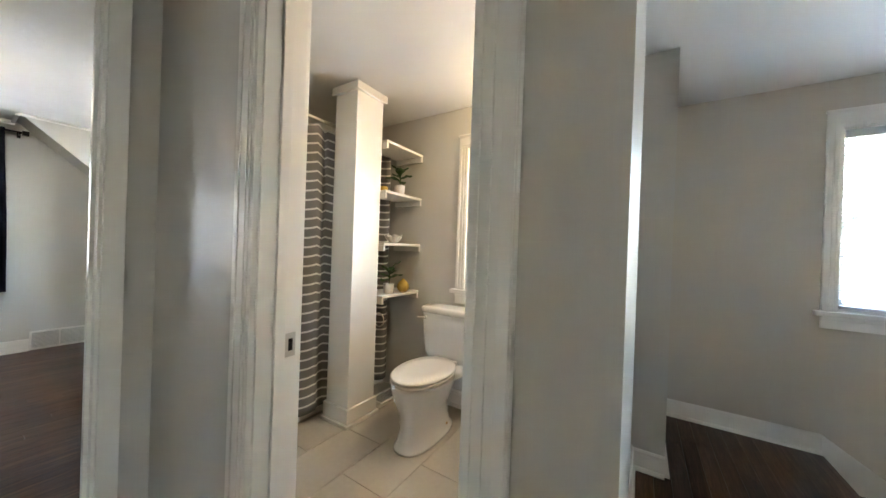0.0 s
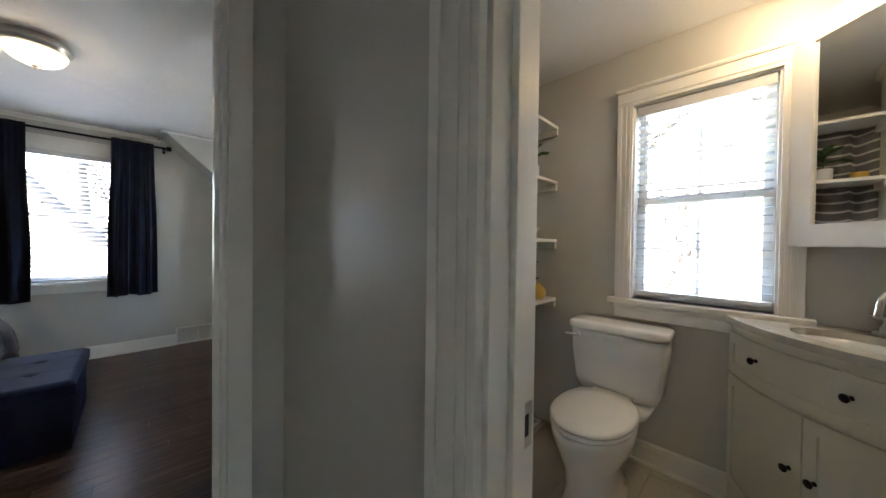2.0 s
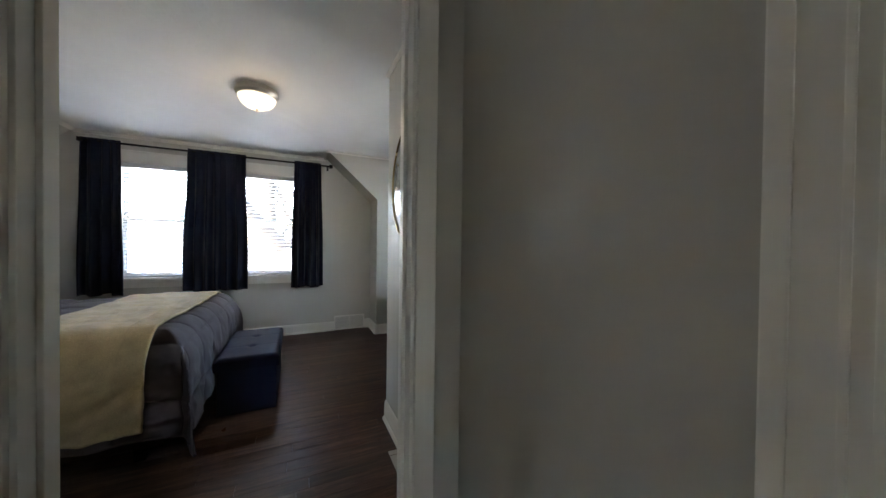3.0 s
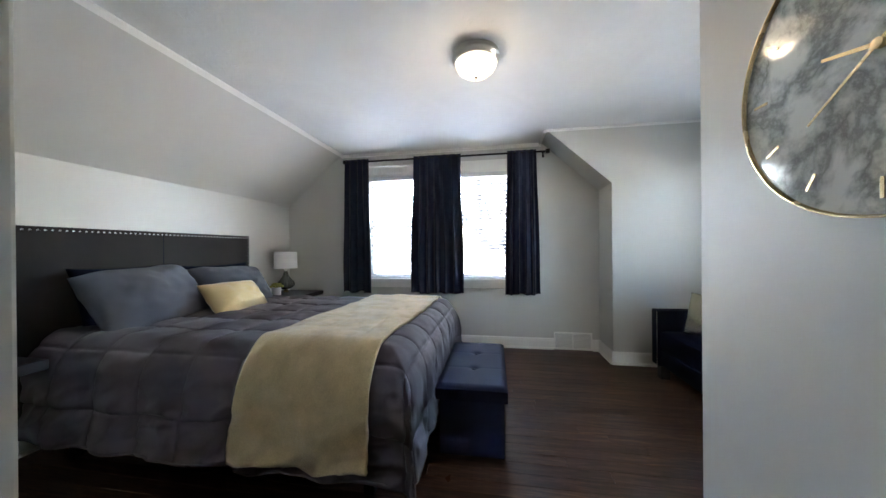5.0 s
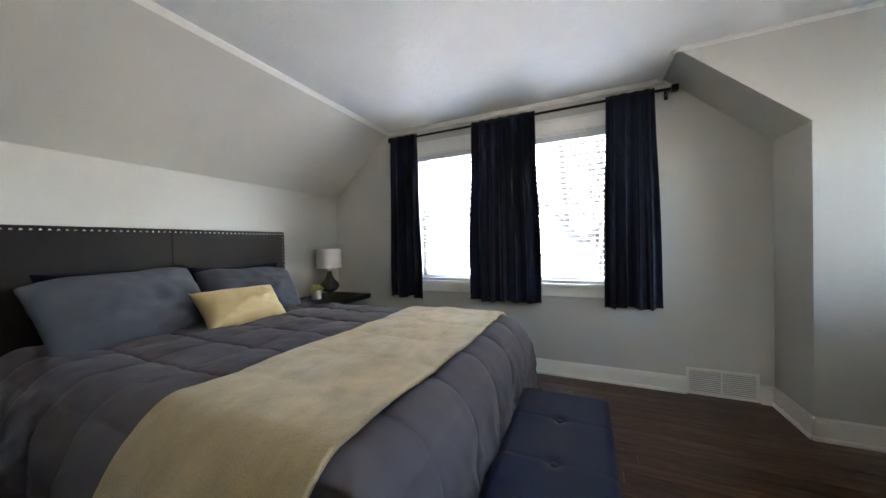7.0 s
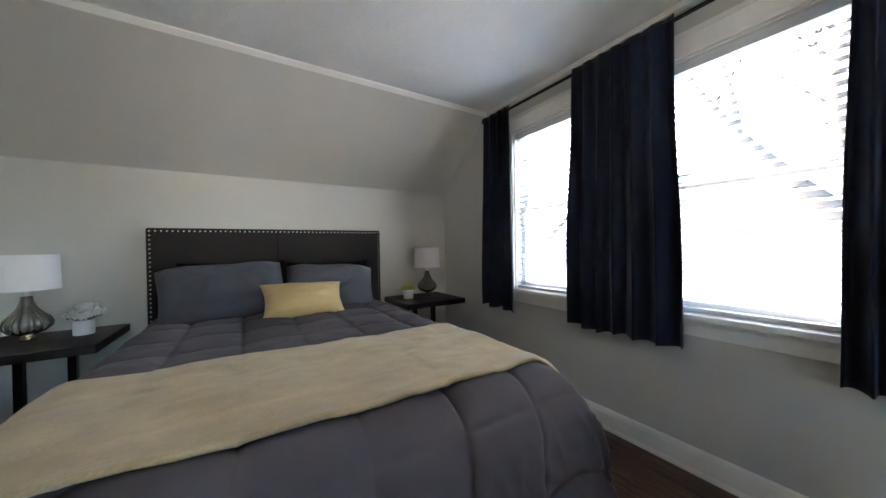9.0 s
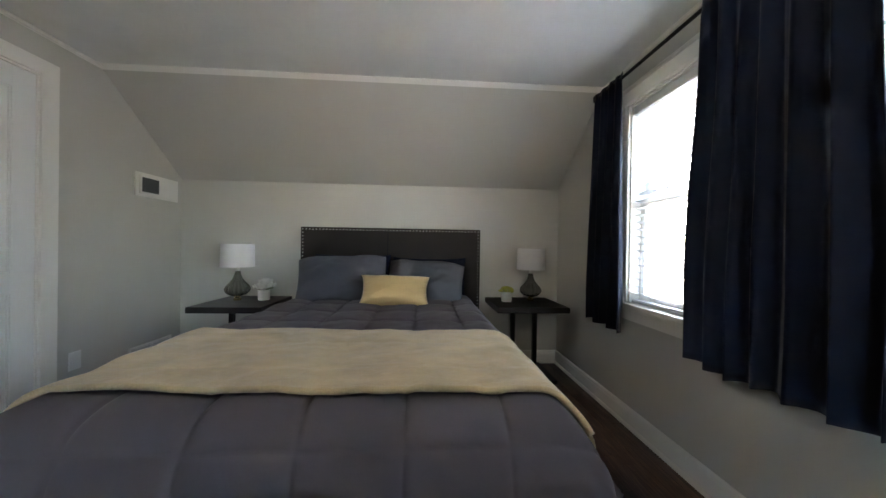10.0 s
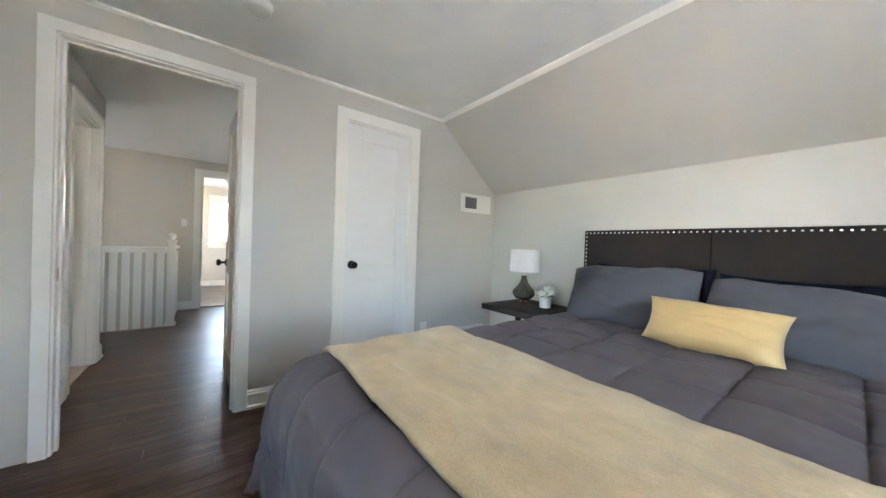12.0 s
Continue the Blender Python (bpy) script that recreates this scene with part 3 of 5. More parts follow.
GOLDSATIN = surface("gold satin", (0.64, 0.45, 0.2), 0.4, 0.22, vary=0.05, big=9, small=240, bump=0.03, depth=0.0004, Sheen_Weight=0.2)
THROWC = surface("tan plush fleece", (0.51, 0.385, 0.205), 0.95, vary=0.3, big=8, small=190, bump=0.7, depth=0.005, wrinkle=0.009, wrinkle_scale=9, stretch=(0.8, 1.2, 1), Sheen_Weight=0.28, Sheen_Roughness=0.5)
LEATHER = surface("dark brown upholstery", (0.024, 0.0185, 0.0155), 0.75, vary=0.15, big=8, small=600, bump=0.25, depth=0.001, Specular_IOR_Level=0.25)
DARKWOOD = surface("black-brown wood", (0.012, 0.009, 0.008), 0.48, vary=0.3, big=4, small=60, bump=0.2, depth=0.001, stretch=(1, 6, 6))
NAVYVEL = surface("navy upholstery", (0.006, 0.008, 0.018), 0.85, vary=0.2, big=6, small=400, bump=0.25, depth=0.001, Specular_IOR_Level=0.05, Sheen_Weight=0.0)
BENCHC = surface("navy faux leather", (0.013, 0.015, 0.036), 0.65, vary=0.1, big=7, small=350, bump=0.2, depth=0.001, Specular_IOR_Level=0.12)
SHADE = surface("white lamp shade linen", (0.78, 0.76, 0.76), 0.9, vary=0.03, big=10, small=500, bump=0.2, depth=0.001)
SMOKED = surface("smoked ribbed glass", (0.15, 0.145, 0.125), 0.16, 0.6, vary=0.25, big=12, small=60, bump=0.05, Coat_Weight=0.6)
WHITEPOT = surface("white glazed pot", (0.74, 0.73, 0.71), 0.35, vary=0.03, big=15, small=80, bump=0.05)
STUD = shader("polished nail head", (0.85, 0.84, 0.82), 0.22, 1.0)[0]


def rolled(d, r):
    """How far a cloth that lies d past an edge has gone out and down, over a roll of radius r."""
    if d <= 0:
        return 0.0, 0.0
    a = min(d / r, math.pi / 2)
    return r * math.sin(a), r * (1 - math.cos(a)) + max(0.0, d - r * math.pi / 2)


BED_X, BED_TOP, HALF, FOOT, ROLL = -5.165, 0.672, 0.655, -0.45, 0.115


def on_bed(s, t, lift, puff):
    """Place on the covered bed: s across from the middle, t along towards the foot, in metres of cloth."""
    ox, dx = rolled(abs(s) - HALF, ROLL)
    oy, dy = rolled(t - FOOT, ROLL)
    side = 1 if s >= 0 else -1
    drop = max(dx, dy) + 0.18 * min(dx, dy)
    flare = 0.10 * max(0.0, drop - 0.1)
    both = min(dx, dy)
    x = BED_X + side * (min(abs(s), HALF) + ox + flare * (1 if dx > 0 else 0) + 0.11 * both)
    y = min(t, FOOT) + oy + flare * 0.25 * (1 if dy > 0 else 0) + 0.07 * both
    q = 0.262
    cell = abs(math.sin(math.pi * (s + 0.03) / q)) ** 0.38 * abs(math.sin(math.pi * (t + 0.07) / q)) ** 0.38
    seam = min(abs((v / q + 0.5) % 1 - 0.5) * q for v in (s + 0.03, t + 0.07))
    radial = math.sin((s + t) * 58 + 7 * noise.noise((s * 6, t * 6, 3.3))) * 0.0055 * math.exp(-(seam / 0.045) ** 2)
    cell += radial * 8 - 0.22 * math.exp(-(seam / 0.008) ** 2)
    n = noise.noise((s * 5, t * 5, 1.7)) * 0.011 + noise.noise((s * 14, t * 14, 4.1)) * 0.005 + (0.5 - abs(noise.noise((s * 9 + 3, t * 9, 8.2)))) * 0.014 * (1 - max(0, cell))
    crease = (0.5 - abs(noise.noise((s * 11 + t * 5, t * 4 - s * 3, 2.9)))) * 0.032 * min(1, max(0, drop - 0.06) * 5)
    pleat = crease + math.sin(s * 21 + 2.5 * noise.noise((s * 3, t * 2, 0))) * 0.016 * min(1, max(0, dy - 0.1) * 4) + math.sin(t * 17 + 2 * noise.noise((t * 3, s, 7))) * 0.016 * min(1, max(0, dx - 0.1) * 4)
    amount = lift + puff * cell + n * (0.35 + puff * 18)
    top = max(0.0, 1 - drop / ROLL)
    z = BED_TOP - drop + amount * top
    out = amount * (1 - top) + pleat
    if dx > 0:
        x += side * out
    if dy > 0:
        y += out * 0.7
    return Vector((x, y, max(z, 0.03 + 0.02 * max(0, cell))))


def bed():
    ob = thing("bed", "queen bed with a dark brown nailhead headboard against the wall", "bed")
    bm = box(bmesh.new(), -6.03, -4.375, YS + 0.012, -2.50, 0.18, 1.297, 0.014)
    hb = part("headboard", bm, LEATHER, ob, "dark brown upholstered headboard", smooth=True)
    part("seam", box(bmesh.new(), BED_X - 0.002, BED_X + 0.002, -2.5015, -2.4985, 0.3, 1.287), NAVYVEL, hb)
    stud = None
    spots = [(-6.008 + i * 0.0304, 1.274) for i in range(54)]
    spots += [(x, 1.274 - i * 0.0307) for x in (-6.008, -4.397) for i in range(1, 26)]
    for x, z in spots:
        if stud is None:
            bm = lathe(bmesh.new(), [(0, 0.0045), (0.005, 0.0035), (0.0078, 0), (0.0078, -0.001)][::-1], 8)
            stud = part("nail_head", bm, STUD, hb, smooth="all")
            o = stud
        else:
            o = new("nail_head", stud.data)
            o.parent = hb
        o.matrix_basis = pose(x, -2.4995, z, -90)
    part("bed_base", box(bmesh.new(), -5.89, -4.45, -2.48, -0.43, 0.09, 0.36, 0.012), LEATHER, ob)
    part("mattress", box(bmesh.new(), -5.87, -4.465, -2.47, -0.41, 0.362, 0.64, 0.05), GREYCLOTH, ob, smooth=True)
    for x in (-5.82, -4.53):
        for y in (-2.3, -0.55):
            part("leg", box(bmesh.new(), x - 0.025, x + 0.025, y - 0.025, y + 0.025, 0, 0.09, 0.004), BLACKM, ob)
    return ob


bed()
bm = bmesh.new()
S, T0, T1 = 1.19, -2.38, 0.07
sheet(bm, 360, 360, lambda u, v: on_bed((2 * u - 1) * S, T0 + (T1 - T0) * v + 0.03 * math.sin(u * 9), 0.012, 0.027))
comforter = thing("comforter", "charcoal box-stitched comforter spread over the bed", "comforter")
part("quilt", bm, CHARCOAL, comforter, smooth="all", solid=0.012)
edge = [on_bed(-S, T0 + (T1 - T0) * i / 60, 0.012, 0.027) for i in range(61)] + [on_bed(S * (2 * i / 80 - 1), T1 + 0.03 * math.sin(i / 80 * 9), 0.012, 0.027) for i in range(81)] + [on_bed(S, T1 - (T1 - T0) * i / 60, 0.012, 0.027) for i in range(61)]
part("piping", tube(bmesh.new(), edge, 0.009, 8), CHARCOAL, comforter, "corded edge", smooth="all")
bm = bmesh.new()
sheet(bm, 170, 70, lambda u, v: on_bed(-0.98 + u * 2.12, -1.06 + 0.02 * math.sin(u * 5) + v * (0.602 + 0.03 * max(0.0, u - 0.7)), 0.056, 0.006) + Vector((0.05 * max(0.0, u - 0.8), 0, 0.010 * noise.noise((u * 8, v * 3, 5)) + 0.004 * noise.noise((u * 30, v * 11, 2)))))
throw = thing("throw_blanket", "tan plush fleece throw laid across the bed's foot", "blanket")
part("cloth", bm, THROWC, throw, smooth="all", solid=0.016)


def cushion(name, w, h, fat, m, material, label, category="pillow", wrinkle=0.008, ears=0.06, seed=0.0, rounding=0.0, sag=0.0):
    """A stuffed pillow: x across, y up, z out of its face."""
    bm = bmesh.new()
    n = 36
    rows = {}
    for sgn in (1, -1):
        for i in range(n + 1):
            for j in range(n + 1):
                a, b = 2 * i / n - 1, 2 * j / n - 1
                rim = abs(a) > 0.999 or abs(b) > 0.999
                if rim and sgn < 0:
                    rows[sgn, i, j] = rows[1, i, j]
                    continue
                swell = ((1 - abs(a) ** 2.6) * (1 - abs(b) ** 2.6)) ** 0.5
                x = a * w / 2 * (1 - ears * (1 - b * b) * abs(a))
                y = b * h / 2 * (1 - ears * 1.2 * (1 - a * a) * abs(b))
                x, y = x * (1 - rounding * (a * b) ** 4), y * (1 - rounding * (a * b) ** 4) + sag * noise.noise((a * 1.7 + seed, 0.3, seed)) * max(0.0, b) - sag * 0.8 * abs(a) ** 3 * max(0.0, b)
                k = noise.noise((a * 2.2 + seed, b * 2.2, sgn * 3 + seed)) + 0.5 * noise.noise((a * 5 + seed, b * 5, sgn + seed))
                z = sgn * (fat / 2 * swell + wrinkle * k * (0.25 + swell) * (0 if rim else 1))
                rows[sgn, i, j] = bm.verts.new((x, y, z))
    for sgn in (1, -1):
        for i in range(n):
            for j in range(n):
                q = [rows[sgn, i, j], rows[sgn, i + 1, j], rows[sgn, i + 1, j + 1], rows[sgn, i, j + 1]]
                bm.faces.new(q if sgn > 0 else q[::-1])
    ob = mesh_ob(name, bm, material, smooth="all")
    ob.matrix_basis = m
    return tagged(ob, label, category)


# pillows lean on the headboard: local y is up, local z looks to the foot of the bed
def leaning(x, y, z, back, turn=0, roll=0):
    return pose(x, y, z, 0, 0, turn) @ pose(0, 0, 0, 90 - back, 0, 180) @ pose(0, 0, 0, 0, 0, roll)


cushion("pillow", 0.66, 0.44, 0.17, leaning(-4.88, -2.37, 0.84, 16, 4), NAVYVEL, "dark navy bed pillow standing behind the grey one", seed=1)
cushion("pillow", 0.66, 0.42, 0.17, leaning(-5.55, -2.37, 0.83, 16, -2), NAVYVEL, "dark navy bed pillow behind its grey neighbour", seed=2)
cushion("pillow", 0.74, 0.47, 0.26, leaning(-4.84, -2.19, 0.845, 34, 7, 3), GREYCLOTH, "slate grey bed pillow leaning on the headboard", seed=3, wrinkle=0.02, ears=0.07, rounding=0.035, sag=0.016)
cushion("pillow", 0.67, 0.44, 0.25, leaning(-5.51, -2.20, 0.825, 36, -6, -3), GREYCLOTH, "slate grey bed pillow beside the gold one", seed=4, wrinkle=0.02, ears=0.07, rounding=0.035, sag=0.016)
cushion("lumbar_pillow", 0.53, 0.28, 0.19, leaning(-5.285, -1.97, 0.785, 38, 4, -2), GOLDSATIN, "small gold satin lumbar pillow on the bed", "cushion", 0.011, 0.1, 5)


NS = 0.648                             # height of the nightstands


def nightstand(x0, x1, y1, label):
    ob = thing("nightstand", label, "nightstand", pose((x0 + x1) / 2, (YS + 0.012 + y1) / 2, 0), group="nightstands beside the bed")
    w, d = (x1 - x0) / 2, (y1 - YS - 0.012) / 2
    part("tabletop", box(bmesh.new(), -w, w, -d, d, NS - 0.047, NS, 0.004), DARKWOOD, ob)
    for x in (-0.10, 0.10):
        part("post", box(bmesh.new(), x - 0.018, x + 0.018, -0.02, 0.02, 0.03, NS - 0.047, 0.003), BLACKM, ob)
    part("base", box(bmesh.new(), -w * 0.75, w * 0.75, -d * 0.8, d * 0.8, 0, 0.03, 0.004), DARKWOOD, ob)
    return ob


nightstand(-4.27, -3.72, -2.03, "black-brown wooden nightstand with twin metal posts")
nightstand(-6.70, -6.10, -2.06, "black-brown nightstand in the corner by the window")


def table_lamp(x, y, label):
    ob = thing("table_lamp", label, "lamp", pose(x, y, NS), group="lamps on the nightstands")
    part("foot", lathe(bmesh.new(), [(0, 0), (0.028, 0), (0.028, 0.018), (0.022, 0.024), (0.018, 0.034), (0, 0.034)], 24), BRASS, ob, "gold foot", smooth=True)
    bm = bmesh.new()
    prof = [(0.018, 0.03), (0.03, 0.036), (0.066, 0.05), (0.089, 0.075), (0.094, 0.098), (0.083, 0.126), (0.056, 0.155), (0.034, 0.188), (0.024, 0.225), (0.022, 0.25)]
    steps = 80
    rings = [[bm.verts.new((r * (1 + (0.05 if 0.025 < r else 0.0) * math.cos(18 * i * math.tau / steps)) * math.cos(i * math.tau / steps), r * (1 + (0.05 if 0.025 < r else 0.0) * math.cos(18 * i * math.tau / steps)) * math.sin(i * math.tau / steps), z)) for i in range(steps)] for r, z in prof]
    for a, b in zip(rings, rings[1:]):
        for i in range(steps):
            bm.faces.new((a[i], a[(i + 1) % steps], b[(i + 1) % steps], b[i]))
    bm.faces.new(rings[-1])
    part("body", bm, SMOKED, ob, "ribbed smoked glass body", smooth="all")
    part("socket", lathe(bmesh.new(), [(0, 0.25), (0.014, 0.25), (0.014, 0.30), (0.02, 0.302), (0.02, 0.36), (0, 0.36)], 16), CHROME, ob, smooth=True)
    bm = lathe(bmesh.new(), [(0.128, 0.285), (0.123, 0.48), (0.121, 0.48), (0.126, 0.285)], 48)
    bmesh.ops.delete(bm, geom=[f for f in bm.faces if len(f.verts) > 4], context="FACES")
    part("shade", bm, SHADE, ob, "white drum shade", smooth=True)
    bm = bmesh.new()
    for k in range(3):
        a = k * math.tau / 3
        tube(bm, [(0, 0, 0.36), (0.124 * math.cos(a), 0.122 * math.sin(a), 0.47)], 0.002, 6)
    part("shade_spider", bm, CHROME, ob)
    return ob


table_lamp(-3.91, -2.36, "table lamp with ribbed smoked body and white drum shade")
table_lamp(-6.49, -2.42, "table lamp with white drum shade near the window")


def leaf_mat(name, c):
    return surface(name, c, 0.5, vary=0.35, big=30, small=200, bump=0.2, depth=0.001)


YELLOW, PETAL, STEM, LEAF = leaf_mat("yellow-green bloom", (0.38, 0.36, 0.05)), leaf_mat("white petal", (0.72, 0.70, 0.66)), leaf_mat("stem green", (0.05, 0.09, 0.025)), leaf_mat("fig leaf green", (0.035, 0.085, 0.025))


def bloom_pot(x, y, material, label, roses):
    ob = thing("flower_pot", label, "potted flowers", pose(x, y, NS))
    part("pot", lathe(bmesh.new(), [(0, 0), (0.043, 0), (0.046, 0.004), (0.047, 0.085), (0.043, 0.087), (0.042, 0.07), (0, 0.07)], 28), WHITEPOT, ob, "white pot", smooth=True)
    bm = bmesh.new()
    rnd = random.Random(int(abs(x) * 100))
    if roses:
        for k in range(7):
            a, rr = rnd.uniform(0, 6.28), rnd.uniform(0.01, 0.075)
            c = Vector((rr * math.cos(a), rr * math.sin(a), 0.125 + rnd.uniform(-0.015, 0.03)))
            for j in range(9):
                th, r = j * 2.4, 0.012 + 0.003 * j
                p = c + Vector((math.cos(th) * r * 0.8, math.sin(th) * r * 0.8, 0.006 - 0.002 * j))
                sheet(bm, 2, 2, lambda u, v, p=p, th=th, r=r: p + Vector((math.cos(th + (u - 0.5) * 1.8) * r * (0.5 + v * 0.4), math.sin(th + (u - 0.5) * 1.8) * r * (0.5 + v * 0.4), v * 0.03 - 0.01 * (2 * u - 1) ** 2)))
    else:
        for k in range(150):
            a, e = rnd.uniform(0, 6.28), rnd.uniform(0.05, 1.5)
            r = 0.062 * math.sqrt(rnd.random() * 0.4 + 0.6)
            c = Vector((r * math.cos(a) * math.cos(e) * 1.1, r * math.sin(a) * math.cos(e) * 1.1, 0.088 + r * math.sin(e) * 0.75))
            bmesh.ops.create_icosphere(bm, subdivisions=1, radius=rnd.uniform(0.006, 0.011), matrix=Matrix.Translation(c) @ Matrix.Diagonal((1, 1, 0.7, 1)))
    part("bloom", bm, material, ob, smooth="all")
    bm = bmesh.new()
    for k in range(10):
        a = k * 0.63
        r = 0.075 if roses else 0.045
        tube(bm, [(0.01 * math.cos(a), 0.01 * math.sin(a), 0.06), (r * 0.6 * math.cos(a), r * 0.6 * math.sin(a), 0.1), (r * math.cos(a), r * math.sin(a), 0.10)], 0.002, 5)
    part("stem", bm, STEM, ob)
    return ob


bloom_pot(-6.25, -2.36, YELLOW, "white pot of yellow-green flowers on the nightstand", False)
bloom_pot(-4.12, -2.38, PETAL, "white pot of white fabric roses on the nightstand", True)


def curtain(y0, y1, folds, seed, label):
    """A gathered panel on the rod, its folds deepening towards the hem."""
    mid, half = (y0 + y1) / 2, (y1 - y0) / 2
    bm = bmesh.new()

    def f(u, v):
        z = 2.243 - v * (1.615 + 0.02 * noise.noise((u * 4 + seed, 2.2, seed))) + 0.008 * math.sin(u * 11 + seed) * v
        wave = math.sin(u * folds * math.tau + seed + 0.9 * math.sin(u * 7 + seed * 2) + 0.5 * v * math.sin(u * 5))
        fine = math.sin(u * folds * math.tau * 2.7 + seed * 3)
        depth = 0.010 + 0.022 * min(1, v * 1.5)
        gather = 0.90 + 0.12 * min(1, v * 1.3) + 0.012 * math.sin(v * 9 + seed)
        flutter = 0.012 * noise.noise((u * 3, v * 3, seed)) + 0.014 * v * noise.noise((u * 7 + seed, v * 1.5, 4 + seed))
        tight = 1.0 if v > 0.04 else 0.6
        return Vector((-6.725 + 0.01 * v + (depth * wave + 0.0025 * fine) * tight + flutter * v, mid + (2 * u - 1) * half * gather + 0.012 * v * math.cos(u * folds * math.tau + seed), z))

    sheet(bm, int(folds * 14), 46, f)
    ob = mesh_ob("curtain", bm, NAVY, smooth="all", solid=0.003)
    return tagged(ob, label, "curtain", "navy curtains on the rod")


curtain(-1.785, -1.45, 4, 0.4, "navy blue cloth curtain panel beside the window")
curtain(-0.93, -0.318, 6, 1.9, "wide navy blue curtain gathered between two windows")
curtain(0.165, 0.515, 4.5, 3.1, "navy blue cloth curtain at the window's edge")
ob = thing("curtain_rod", "black metal curtain rod with cube finials", "curtain rod")
part("rod", tube(bmesh.new(), [(-6.735, -1.755, 2.217), (-6.735, 0.605, 2.219)], 0.0105, 14), BLACKM, ob, smooth=True)
for y in (-1.775, 0.62):
    part("finial", box(bmesh.new(), -6.757, -6.713, y - 0.022, y + 0.022, 2.196, 2.240, 0.005), BLACKM, ob)
for y in (-1.74, -0.62, 0.585):
    bm = box(bmesh.new(), XW, -6.725, y - 0.006, y + 0.006, 2.199, 2.210, 0.002)
    box(bm, XW, XW + 0.006, y - 0.012, y + 0.012, 2.175, 2.24, 0.002)
    part("bracket", bm, BLACKM, ob)


def ceiling_lamp(x, y, z, r, label):
    ob = thing("ceiling_light", label, "ceiling light", pose(x, y, z))
    part("pan", lathe(bmesh.new(), [(0, 0), (r * 1.0, 0), (r * 1.02, -0.004), (r * 1.02, -0.02), (r * 1.05, -0.024), (r * 1.06, -0.034), (r * 1.03, -0.044), (r * 0.97, -0.05), (r * 0.95, -0.06), (r * 0.89, -0.062), (r * 0.86, -0.03), (0, -0.03)], 48), CHROME, ob, "brushed nickel pan", smooth=True)
    bm = lathe(bmesh.new(), [(r * 0.92, -0.058), (r * 0.90, -0.075), (r * 0.80, -0.101), (r * 0.62, -0.122), (r * 0.4, -0.136), (r * 0.2, -0.142), (0, -0.144)], 48)
    bowl = part("glass_bowl", bm, GLOW, ob, "lit frosted glass bowl", smooth="all")
    bowl.visible_shadow = False
    part("finial", lathe(bmesh.new(), [(0, -0.142), (0.014, -0.143), (0.012, -0.150), (0.006, -0.153), (0.008, -0.160), (0.004, -0.167), (0, -0.168)], 16), CHROME, ob, smooth=True)
    return ob


ceiling_lamp(-5.06, -0.065, CEIL, 0.138, "flush nickel ceiling light with a lit glass bowl")


def drum_lamp(x, y, z, r, label):
    ob = thing("ceiling_light", label, "ceiling light", pose(x, y, z))
    part("pan", lathe(bmesh.new(), [(0, 0), (r * 0.95, 0), (r * 0.95, -0.02), (0, -0.02)], 48), CHROME, ob, "brushed nickel pan", smooth=True)
    bm = lathe(bmesh.new(), [(r * 0.93, -0.02), (r * 0.95, -0.03), (r * 0.95, -0.058), (r * 0.9, -0.068), (r * 0.6, -0.075), (0, -0.078)], 48)
    bowl = part("glass_drum", bm, GLOW, ob, "lit frosted glass drum", smooth="all")
    bowl.visible_shadow = False
    for zz in (-0.022, -0.056):
        part("ring", lathe(bmesh.new(), [(r * 0.96, zz), (r * 1.0, zz), (r * 1.0, zz - 0.012), (r * 0.96, zz - 0.012), (r * 0.96, zz)], 48), CHROME, ob, "brushed nickel band", smooth=True)
    for k in range(3):
        a = k * math.tau / 3 + 0.4
        part("post", tube(bmesh.new(), [(r * 0.985 * math.cos(a), r * 0.985 * math.sin(a), -0.002), (r * 0.985 * math.cos(a), r * 0.985 * math.sin(a), -0.068)], 0.004, 8), CHROME, ob)
    part("finial", lathe(bmesh.new(), [(0, -0.076), (0.008, -0.078), (0.006, -0.088), (0, -0.091)], 16), CHROME, ob, smooth=True)
    return ob


drum_lamp(-1.99, 2.06, BCEIL, 0.152, "flush drum ceiling light glowing in the bathroom")
ceiling_lamp(2.2, -0.55, CEIL, 0.16, "lit flush ceiling light in the far room")
ob = thing("smoke_detector", "round white smoke detector on the ceiling", "smoke detector", pose(-3.80, -0.28, CEIL))
part("base", lathe(bmesh.new(), [(0, 0), (0.072, 0), (0.072, -0.01), (0, -0.01)], 36), WHITEPOT, ob, smooth=True)
part("cover", lathe(bmesh.new(), [(0, -0.01), (0.068, -0.01), (0.066, -0.024), (0.052, -0.034), (0.05, -0.031), (0.03, -0.036), (0, -0.038)], 36), WHITEPOT, ob, smooth=True)


